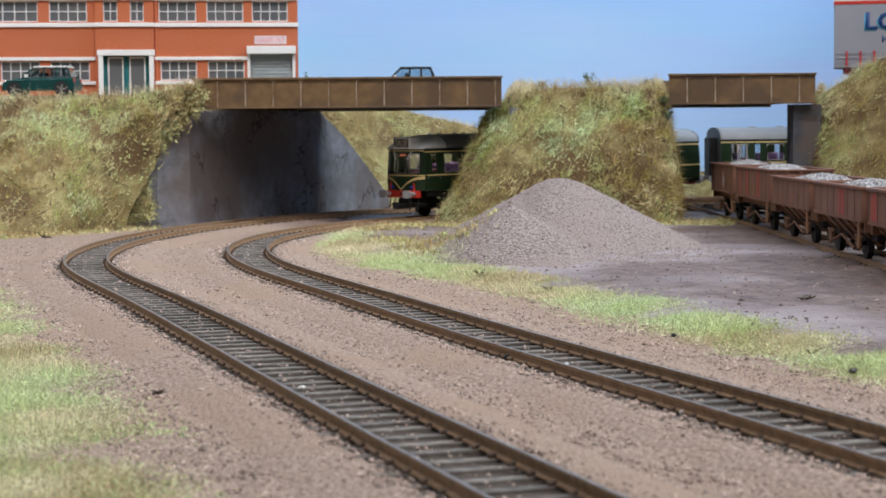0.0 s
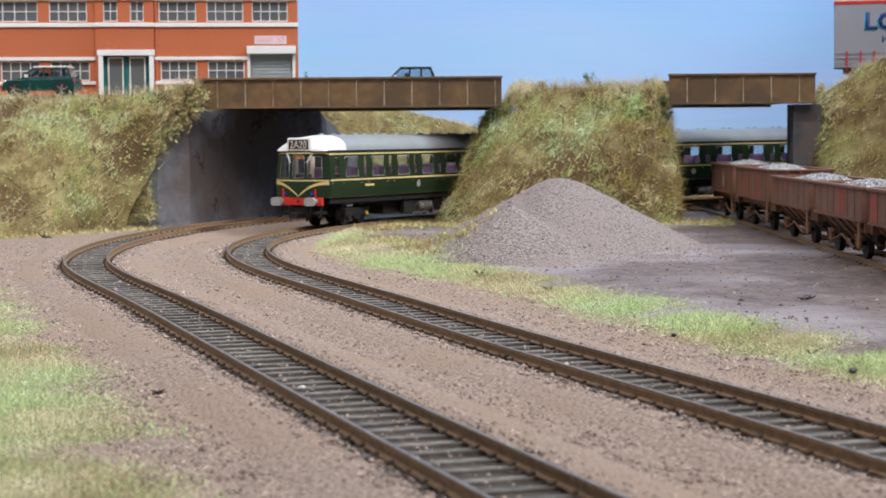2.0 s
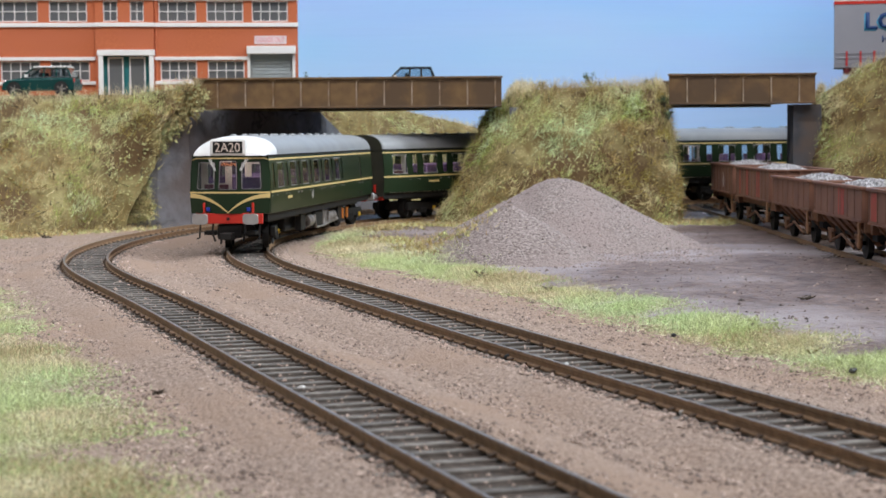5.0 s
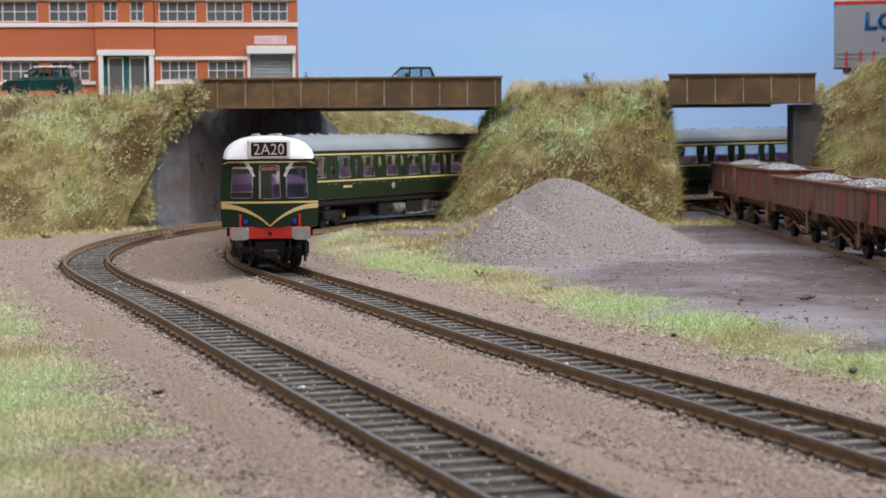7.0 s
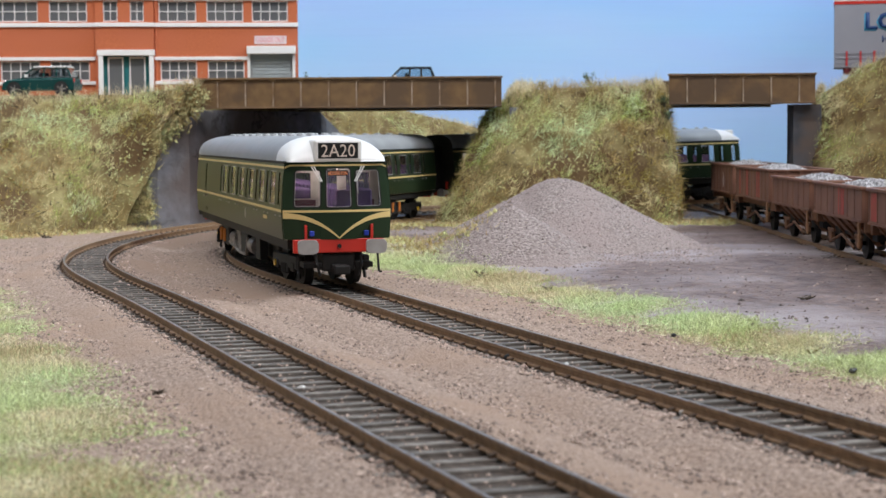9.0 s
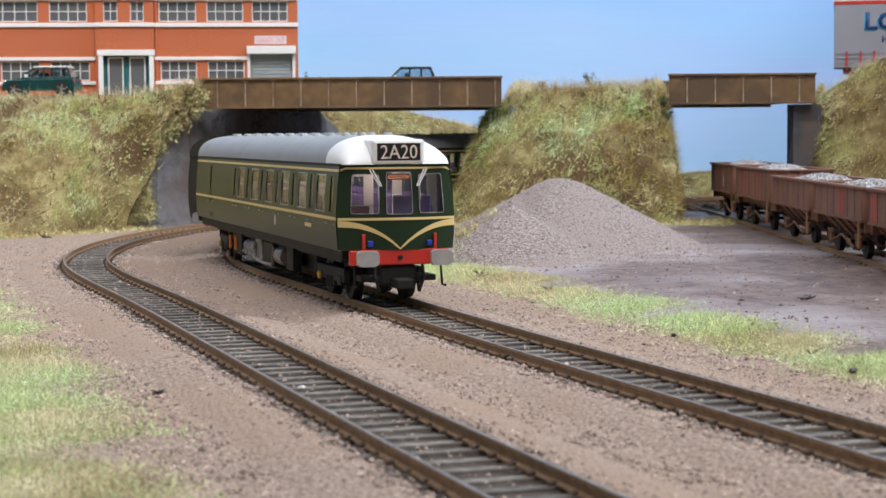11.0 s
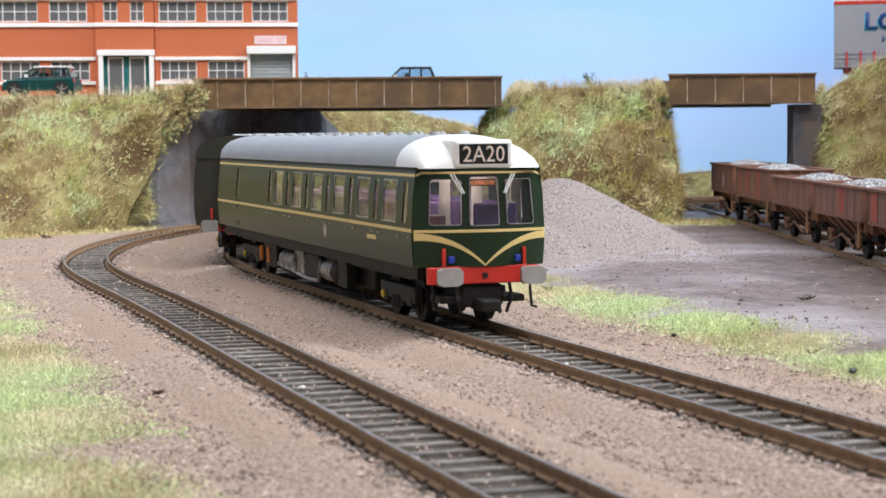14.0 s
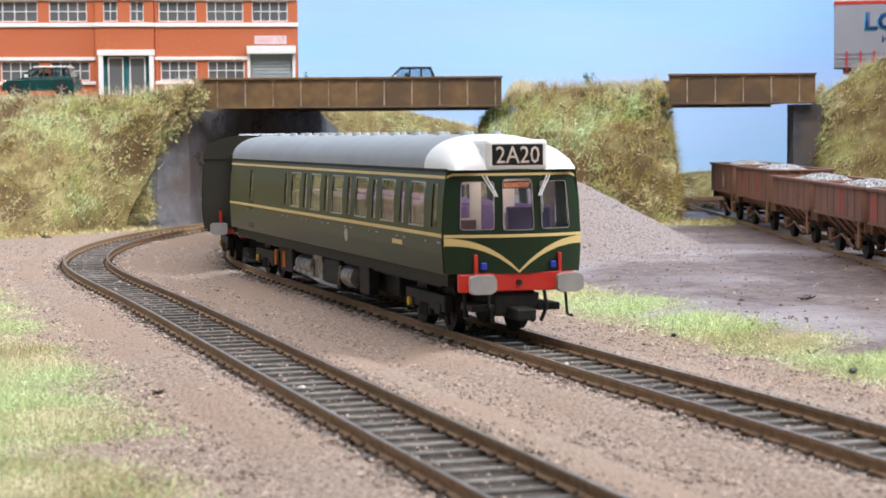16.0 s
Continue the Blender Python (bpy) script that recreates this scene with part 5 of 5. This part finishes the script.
def small_car(name, m, length, width, height, roofm, label, pane):
    """A hatchback, nose towards -x: lower body from a side outline, pillars, roof, panes, wheels."""
    root = tagged(empty(name), label, "car")
    L, W, H = length, width, height
    outline = [(0.0, .20), (0.01, .40), (0.05, .50), (0.26, .60), (0.30, .615), (0.93, .63), (0.985, .55), (1.0, .35), (0.99, .17), (0.90, .15), (0.10, .15)]
    bm = bmesh.new()
    rows = []
    for s, k in ((-1, .90), (-.97, 1.0), (-.86, 1.0), (.86, 1.0), (.97, 1.0), (1, .90)):
        rows.append([bm.verts.new(((0.5 + (x - 0.5) * (0.98 if abs(s) > .99 else 1.0) - 0.5) * L, s * W / 2 - (0.10 * W / 2 * s if z > .58 else 0), (z if z < .3 else .3 + (z - .3) * (0.94 if abs(s) > .99 else 1)) * H)) for x, z in outline])
    n = len(outline)
    for p, q in zip(rows, rows[1:]):
        for i in range(n):
            bm.faces.new((p[i], p[(i + 1) % n], q[(i + 1) % n], q[i]))
    bm.faces.new(rows[0])
    bm.faces.new(rows[-1])
    part("body", bm, m, root, smooth=False)
    base = [(0.27, .615), (0.95, .63)]
    top = [(0.40, .95), (0.90, .96)]
    wb, wt = W / 2 * 0.90, W / 2 * 0.74
    X = lambda x: (x - 0.5) * L
    bm = boxed(X(0.415), X(0.905), -wt, wt, .935 * H, H, bev=0.045 * H)
    part("roof", bm, roofm, root)
    for s in (-1, 1):
        for xb, xt in ((0.28, 0.43), (0.57, 0.58), (0.75, 0.75), (0.95, 0.89)):
            part("pillar", tube(bmesh.new(), [(X(xb), s * wb, .61 * H), (X(xt), s * wt, .955 * H)], 0.028 * H, 6), m, root)
        part("side_window", quad_plate([(X(0.29), s * (wb - .3), .62 * H), (X(.935), s * (wb - .3), .63 * H), (X(.885), s * (wt - .3), .95 * H), (X(.435), s * (wt - .3), .95 * H)], Vector((0, -s * 0.15, 0))), pane, root)
        part("waist_trim", boxed(X(.27), X(.95), s * W * .455 - .15, s * W * .455 + .15, .60 * H, .625 * H), M_CHROME, root)
        part("mirror", boxed(X(.33), X(.37), s * (W / 2 + .2), s * (W / 2 + 1.3), .62 * H, .71 * H, bev=.2), M_WHITE, root)
        part("door_handle", boxed(X(.66), X(.71), s * W / 2 - .1, s * W / 2 + .3, .53 * H, .55 * H), M_CHROME, root)
        for xw in (0.17, 0.82):
            r = 0.205 * H
            w = part("wheel", cyl(bmesh.new(), (X(xw), s * (W / 2 - 2.2), r), (X(xw), s * (W / 2 + 0.15), r), r, 24), M_TYRE, root)
            part("arch", cyl(bmesh.new(), (X(xw), s * (W / 2 - 2.4), r * 1.08), (X(xw), s * (W / 2 + 0.04), r * 1.08), r * 1.22, 24), M_BLACK, root)
            bm = cyl(bmesh.new(), (X(xw), s * (W / 2), r), (X(xw), s * (W / 2 + 0.22), r), r * .3, 12)
            for k in range(5):
                a = k * 1.2566
                tube(bm, [(X(xw), s * (W / 2 + .22), r), (X(xw) + r * .78 * math.cos(a), s * (W / 2 + .22), r + r * .78 * math.sin(a))], 0.3, 5)
            part("rim", bm, M_SILVER, w)
    for xa, xb, za, zb in ((.27, .425, .615, .955), (.96, .895, .63, .955)):
        part("windscreen", quad_plate([(X(xa), -wb, za * H), (X(xa), wb, za * H), (X(xb), wt, zb * H), (X(xb), -wt, zb * H)], Vector((0.15, 0, 0))), pane, root)
    for s in (-1, 1):
        part("headlight", cyl(bmesh.new(), (X(0.03), s * W * .33, .46 * H), (X(.06), s * W * .33, .47 * H), .075 * H, 14), M_CHROME, root)
        part("tail_light", boxed(X(.975), X(.995), s * W * .40 - .7, s * W * .40 + .7, .40 * H, .56 * H, bev=.2), M_RED, root)
    part("bumper", boxed(X(-.005), X(.05), -W * .46, W * .46, .17 * H, .30 * H, bev=.4), M_BLACK, root)
    part("seats", boxed(X(.50), X(.56), -W * .36, W * .36, .3 * H, .78 * H, bev=.8), M_BLACK, root)
    return root


small_car("hatchback", M_CARGREEN, 44.5, 21.0, 17.6, M_WHITE, "dark green hatchback with white roof parked on the bank", M_CARPANE).matrix_basis = mp(-244.3, 1112, 75.6, 0, 0, -3)
small_car("saloon", M_CARDARK, 40.0, 19.0, 17.5, M_CARDARK, "small black car on the road bridge", glass("car_glass_clear", (0.85, 0.9, 0.92))).matrix_basis = mp(-22.5, 1112, 73.6, 0, 0, 2)

M_LORRY = mat("lorry_grey", (0.30, 0.30, 0.33), (0.27, 0.27, 0.30), 0.5, 50)
M_NAVY = mat("letter_navy", (0.01, 0.05, 0.18), None, 0.5)
M_CYAN = mat("letter_cyan", (0.10, 0.45, 0.70), None, 0.5)
M_MAROON = mat("chassis_maroon", (0.17, 0.015, 0.02), None, 0.5)
M_POST = mat("post_red", (0.55, 0.05, 0.05), None, 0.5)


def lorry():
    root = tagged(empty("lorry_trailer", mp(259.0, 1200, 0, 0, 0, -12)), "grey box lorry trailer with red band and maroon chassis", "lorry")
    part("box", boxed(0, 150, 0, 32, 91.5, 133.2, bev=0.5), M_LORRY, root)
    part("top_band", boxed(-0.3, 150, -0.4, 32.4, 133.2, 135.0), M_RED, root, "red band")
    part("roof", boxed(-0.2, 150, -0.2, 32.2, 135.0, 139.0, bev=0.6), M_WHITE, root, "white roof")
    part("chassis", boxed(6, 148, 4, 28, 88.0, 91.5), M_MAROON, root)
    for k in range(10):
        x = 8.2 + 8.8 * k
        part("side_post", boxed(x - 0.7, x + 0.7, -1.4, -0.2, 92.5, 102.5, bev=0.2), M_POST, root, "red side post")
        part("bracket", boxed(x - 1.2, x + 1.2, -1.0, 6.0, 87.0, 91.5), M_MAROON, root)
    for z in (95.0, 98.0, 101.0):
        part("wire_rail", tube(bmesh.new(), [(1, -1.0, z), (148, -1.0, z)], 0.2, 5), M_LORRY, root)
    for s in (5, 27):
        for x in (26, 40, 120, 134):
            part("wheel", cyl(bmesh.new(), (x, s - 2.5, 81.8), (x, s + 2.5, 81.8), 6.4, 20), M_TYRE, root)
    part("leg", boxed(10, 14, 6, 10, 75.0, 88), M_MAROON, root)
    for body, w, h, x, z in (("LO", 21.0, 11.6, 30.6, 122.0), ("H", 3.8, 4.2, 32.6, 110.2)):
        bm = text_mesh(body, w, h, bold=0.03)
        if body == "LO":
            b2 = text_mesh(body, w, h, bold=0.03)
            bmesh.ops.transform(b2, matrix=Matrix.Translation((x - 0.9, -0.1, z - 0.9)) @ Matrix.Rotation(radians(90), 4, "X"), verts=b2.verts)
            part("lettering_shadow", b2, M_CYAN, root, "light blue letter shadow")
        bmesh.ops.transform(bm, matrix=Matrix.Translation((x, -0.3, z)) @ Matrix.Rotation(radians(90), 4, "X"), verts=bm.verts)
        part("lettering", bm, M_NAVY, root, "dark blue lettering")
    return root


lorry()

# ---- mineral wagons ----
M_OXIDE = mat("wagon_oxide", (0.185, 0.08, 0.048), (0.145, 0.063, 0.04), 0.65, 160, 0.2, c3=(0.20, 0.09, 0.054), big=60, objrand=0.10)
M_RUST = mat("wagon_rust", (0.22, 0.10, 0.05), (0.12, 0.06, 0.035), 0.85, 300, 0.4)
M_PATCH = mat("wagon_red_patch", (0.42, 0.06, 0.04), (0.30, 0.06, 0.04), 0.7, 200)
M_LOAD = mat("stone_load", (0.50, 0.49, 0.50), (0.26, 0.25, 0.26), 0.9, 200, island=0.6)
M_WOOD = mat("brake_rust_light", (0.36, 0.19, 0.09), (0.28, 0.14, 0.07), 0.8, 200)


def wagon(length, z0, z1, ribs, hopper, seed, label, patches):
    root = tagged(empty("mineral_wagon"), label, "wagon", "mineral wagons on the siding")
    h, w = length / 2, 15.5
    for s in (-1, 1):
        part("side", boxed(-w if s < 0 else w - 0.9, -w + 0.9 if s < 0 else w, -h, h, z0, z1), M_OXIDE, root)
        part("end", boxed(-w + 0.9, w - 0.9, s * h - (0.9 if s > 0 else 0), s * h + (0.9 if s < 0 else 0), z0, z1), M_OXIDE, root)
        part("rim", boxed(s * w - 1.1, s * w + 1.3, -h - 0.6, h + 0.6, z1, z1 + 1.3, bev=0.35), M_OXIDE, root)
        part("rim", boxed(-w + 1.1, w - 1.1, s * h - 0.9, s * h + 0.8, z1, z1 + 1.1, bev=0.3), M_OXIDE, root)
        part("bottom_rail", boxed(s * w - 0.5, s * w + 0.9, -h, h, z0, z0 + 1.0), M_OXIDE, root)
        for k in range(ribs):
            y = -h + 1.0 + (length - 2.0) * k / (ribs - 1)
            part("rib", boxed(s * w - 0.2, s * w + 0.75, y - 0.8, y + 0.8, z0 + 1.0, z1, bev=0.15), M_OXIDE, root)
            if k < 5:
                x = -w + 3 + (2 * w - 6) * k / 4
                part("end_rib", boxed(x - 0.6, x + 0.6, s * h - 0.2 if s > 0 else -h - 0.9, s * h + 0.9 if s > 0 else -h + 0.2, z0 + .5, z1), M_OXIDE, root)
        for y, dy in patches:
            if dy > 2:
                part("painted_panel", boxed(s * w - 0.1, s * w + 0.25, y - dy / 2, y + dy / 2, z0 + 1.5, z1 - 0.5), M_PATCH, root, "fresh red paint patch")
            else:
                part("painted_stripe", boxed(s * w - 0.1, s * w + 0.25, y - dy / 2, y + dy / 2, z0 + 3.5, z1 - 4.0), M_WHITE, root, "white painted stripe")
        part("solebar", boxed(s * 11.2 - 0.8, s * 11.2 + 0.8, -h, h, z0 - 3.2, z0), M_RUST, root)
        part("headstock", boxed(-14.5, 14.5, s * h - (2 if s > 0 else 0), s * h + (2 if s < 0 else 0), z0 - 4, z0 - .2), M_RUST, root)
        part("brake_lever", quad_plate([(s * 14.6, -h * .85, 5), (s * 14.6, -h * .85 + 2, 5), (s * 14.6, -h * .85 + 2.4, z0), (s * 14.6, -h * .85 - 0.4, z0)], Vector((s * 0.7, 0, 0))), M_WOOD, root, "rusty orange brake lever")
        part("brake_gear", tube(bmesh.new(), [(s * 13.4, -h * .5, 4), (s * 13.4, 0, 8.4), (s * 13.4, h * .5, 4)], 0.6), M_RUST, root)
        for yw in (-h * .56, h * .56):
            bm = boxed(s * 12.2 - 0.8, s * 12.2 + 0.8, yw - 3.2, yw + 3.2, 4.4, 8.2, bev=0.4)
            box(bm, s * 12.2 - 0.5, s * 12.2 + 0.5, yw - 6.4, yw + 6.4, 8.2, 9.6, bev=0.3)
            part("axlebox", bm, M_RUST, root)
            bm = bmesh.new()
            cyl(bm, (s * 11.2, -h, z0 - 2), (s * 11.2, -h - 4 if yw < 0 else -h, z0 - 2), 1.0, 10) if yw < 0 else cyl(bm, (s * 11.2, h, z0 - 2), (s * 11.2, h + 4, z0 - 2), 1.0, 10)
            e = -h - 4 if yw < 0 else h + 4
            cyl(bm, (s * 11.2, e, z0 - 2), (s * 11.2, e + (0.8 if yw > 0 else -0.8), z0 - 2), 2.2, 14)
            part("buffer", bm, M_RUST, root)
        if hopper:
            for k in range(5):
                y = -h * .72 + h * 1.44 * k / 4
                bm = bmesh.new()
                vs = [bm.verts.new(c) for c in ((s * w, y - .9, z0), (s * w, y + .9, z0), (s * 7, y + .9, 5.5), (s * 7, y - .9, 5.5),
                                               (s * (w - 2.2), y - .9, z0), (s * (w - 2.2), y + .9, z0), (s * 4.8, y + .9, 5.5), (s * 4.8, y - .9, 5.5))]
                for f in ((0, 1, 2, 3), (4, 5, 6, 7), (0, 3, 7, 4), (1, 2, 6, 5), (0, 1, 5, 4), (2, 3, 7, 6)):
                    bm.faces.new([vs[q] for q in f])
                part("chute_rib", bm, M_RUST, root)
            part("chute", quad_plate([(s * (w - 1), -h * .8, z0), (s * (w - 1), h * .8, z0), (s * 5, h * .45, 5), (s * 5, -h * .45, 5)], Vector((-s * 1.0, 0, 0))), M_OXIDE, root)
    part("floor", boxed(-w + 0.9, w - 0.9, -h + 0.9, h - 0.9, z0, z0 + 0.8), M_OXIDE, root)
    part("underbody", boxed(-8.8, 8.8, -h * .92, h * .92, 7.5 if hopper else 9.5, z0, bev=0.5), M_BLACK, root)
    for yw in (-h * .56, h * .56):
        bm = cyl(bmesh.new(), (-12, yw, 6.2), (12, yw, 6.2), 0.8, 8)
        for s in (-1, 1):
            cyl(bm, (s * 7.4, yw, 6.2), (s * 9.7, yw, 6.2), 6.2, 22)
        part("wheelset", bm, M_BLACK, root)
    r = np.random.default_rng(seed)
    verts, faces = [], []
    f8 = ((0, 2, 4), (2, 1, 4), (1, 3, 4), (3, 0, 4))
    for _ in range(2400):
        x, y = r.uniform(-w + 1.4, w - 1.4), r.uniform(-h + 1.4, h - 1.4)
        c = max(0.0, 1 - (x / (w - 1)) ** 2) * max(0.0, 1 - (y / (h - 1)) ** 2)
        z = z1 - 3.6 + 6.2 * c ** 0.8 + r.normal(0, 0.25)
        b, s, a = len(verts), 0.62 * r.uniform(0.6, 1.4), r.uniform(0, 6.28)
        for q in range(4):
            aa = a + (0, math.pi, math.pi / 2, -math.pi / 2)[q]
            verts.append((x + s * math.cos(aa) * r.uniform(.7, 1.2), y + s * math.sin(aa) * r.uniform(.7, 1.2), z - 0.3))
        verts.append((x, y, z + s * r.uniform(0.4, 0.9)))
        faces += [tuple(b + i for i in f) for f in f8]
    nb = len(verts)
    for i in range(13):
        for j in range(13):
            x, y = -w + 1 + (2 * w - 2) * i / 12, -h + 1 + (length - 2) * j / 12
            c = max(0.0, 1 - (x / (w - 1)) ** 2) * max(0.0, 1 - (y / (h - 1)) ** 2)
            verts.append((x, y, z1 - 4.0 + 6.0 * c ** 0.8))
    for i in range(12):
        for j in range(12):
            b = nb + i * 13 + j
            faces.append((b, b + 1, b + 14, b + 13))
    tagged(raw("stone_load", verts, faces, M_LOAD, root, label="pale grey crushed stone load"), kind="stuff")
    return root


for (ya, yb), z0, z1, ribs, hop, seed, lab, patches in (
        ((1014, 1100), 15, 30.6, 8, False, 71, "dark rust-brown mineral wagon loaded with pale stone", ((-7, 1.3),)),
        ((895, 1002), 15, 30.2, 11, False, 72, "rust-brown mineral wagon with red paint patches, loaded", ((-20, 9), (14, 8), (40, 5))),
        ((791, 884), 15.2, 27.6, 8, True, 73, "rust-brown ballast hopper wagon loaded with pale stone", ()),
        ((687, 780), 15.2, 27.6, 8, True, 74, "rust-brown ballast hopper wagon with a red panel, loaded", ((-8, 11),)),
        ((583, 676), 15.2, 27.6, 8, True, 75, "rust-brown ballast hopper wagon beside the muddy yard", ((38, 9),))):
    yc = (ya + yb) / 2
    wagon(yb - ya, z0, z1, ribs, hop, seed, lab, patches).matrix_basis = mp(168 + 0.01 * yc, yc, 0, 0, 0, -0.57)


# ---- shrubs and odds and ends ----
M_LEAF = mat("shrub_leaf", (0.06, 0.10, 0.045), (0.10, 0.12, 0.05), 0.8, 100, island=0.5)


def shrub(x, y, z, size, n, seed, label):
    root = tagged(empty("shrub", mp(x, y, z)), label, "shrub")
    r = np.random.default_rng(seed)
    bm = bmesh.new()
    tips = []
    for _ in range(9):
        a, t = r.uniform(0, 6.28), r.uniform(0.2, 1.2)
        d = Vector((math.cos(a) * math.sin(t), math.sin(a) * math.sin(t), math.cos(t)))
        q = d * size * r.uniform(.6, 1.1)
        tube(bm, [(0, 0, -1), tuple(q * 0.5 + Vector((0, 0, .5))), tuple(q)], [0.35, 0.25, 0.1], 4)
        tips += [q * k for k in (0.5, 0.75, 1.0)]
    part("twigs", bm, M_TWIG, root)
    verts, faces = [], []
    for _ in range(n):
        p = tips[int(r.integers(len(tips)))] + Vector(r.normal(0, size * .13, 3))
        a, b = Vector(r.normal(0, 1, 3)).normalized() * 0.9, Vector(r.normal(0, 1, 3)).normalized() * 0.5
        i = len(verts)
        verts += [tuple(p - a), tuple(p + b), tuple(p + a), tuple(p - b)]
        faces.append((i, i + 1, i + 2, i + 3))
    tagged(raw("leaves", verts, faces, M_LEAF, root), kind="stuff")


shrub(89, 1086, 77.5, 7.5, 130, 81, "small dark straggly shrub on the mound")
shrub(60, 1090, 77, 4.5, 60, 82, "small dark straggly shrub on the mound")
shrub(131, 1070, 66, 6.5, 110, 83, "dark ivy hanging at the edge of the mound")
shrub(133, 1066, 58, 5.5, 80, 84, "dark ivy hanging at the edge of the mound")
shrub(122, 1084, 78, 4.0, 50, 85, "small dark straggly shrub on the mound")
shrub(-85, 1175, 77, 12, 260, 86, "green bush behind the road bridge")
shrub(-72, 1185, 76, 11, 220, 87, "green bush behind the road bridge")
shrub(-30, 1290, 40, 9, 120, 88, "dark creeper along the wing wall")


def pebble(x, y, size, m, seed, label, z=None):
    bm = bmesh.new()
    bmesh.ops.create_icosphere(bm, subdivisions=2, radius=size)
    for v in bm.verts:
        v.co *= 1 + 0.35 * noise3(v.co.x + seed, v.co.y, v.co.z, 0.9 / size)
        v.co.z *= 0.7
    ob = part("pebble", bm, m, at=mp(x, y, (max(surface_z(x, y), -2.9) if z is None else z) + size * 0.35))
    tagged(ob, label, "stone", "loose stones")


M_WHITESTONE = mat("white_stone", (0.75, 0.73, 0.70), None, 0.5)
M_COAL = mat("coal", (0.02, 0.02, 0.022), None, 0.5)
for x, y, s, m, lab in ((15.6, 423, 1.5, M_COAL, "lump of black coal on the ballast"), (18.4, 420, 1.0, M_COAL, "lump of black coal on the ballast"),
                        (-29.8, 376, 0.9, M_WHITESTONE, "small white stone between the rails"), (45, 338, 0.9, M_WHITESTONE, "small white stone by the rail"),
                        (46, 343, 0.7, M_WHITESTONE, "small white stone by the rail"), (90, 396, 1.0, M_COAL, "dark crumb on the verge"),
                        (58, 318, 0.9, M_WHITESTONE, "small white stone by the rail"), (28, 412, 0.7, M_WHITESTONE, "small white stone by the rail"),
                        (60, 470, 0.7, M_COAL, "dark crumb on the verge")):
    pebble(x, y, s, m, x, lab)


def twig(x, y, size, seed, m, label):
    r = random.Random(seed)
    root = tagged(empty("twig", mp(x, y, surface_z(x, y) + 0.6)), label, "twig", "dead twigs")
    for _ in range(7):
        p = [Vector((r.uniform(-1, 1) * size * .3, r.uniform(-1, 1) * size * .3, 0))]
        d = Vector((r.uniform(-1, 1), r.uniform(-.6, .6), r.uniform(0, .5))) * size * .4
        for _ in range(3):
            p.append(p[-1] + d * 0.6 + Vector((r.uniform(-1, 1), r.uniform(-1, 1), r.uniform(-.2, .4))) * size * .12)
        part("stem", tube(bmesh.new(), p, [0.3, 0.25, 0.2, 0.08], 4), m, root)


twig(15, 668, 7, 1, M_TWIG, "dead brown twig on the verge")
twig(-60, 374, 2.6, 2, M_TWIG, "dead brown twig in the sand")
twig(89, 435, 3.2, 3, mat("dry_leaf", (0.20, 0.18, 0.06), None, 0.8), "curled olive leaf scrap on the verge")
twig(36, 610, 4, 4, M_TWIG, "dead brown twig on the verge")
twig(112, 560, 4, 5, M_TWIG, "dead brown twig in the yard")
twig(-210, 960, 9, 6, M_TWIG, "dead twigs at the foot of the bank")
twig(-236, 955, 9, 7, M_TWIG, "dead twigs at the foot of the bank")


motions()
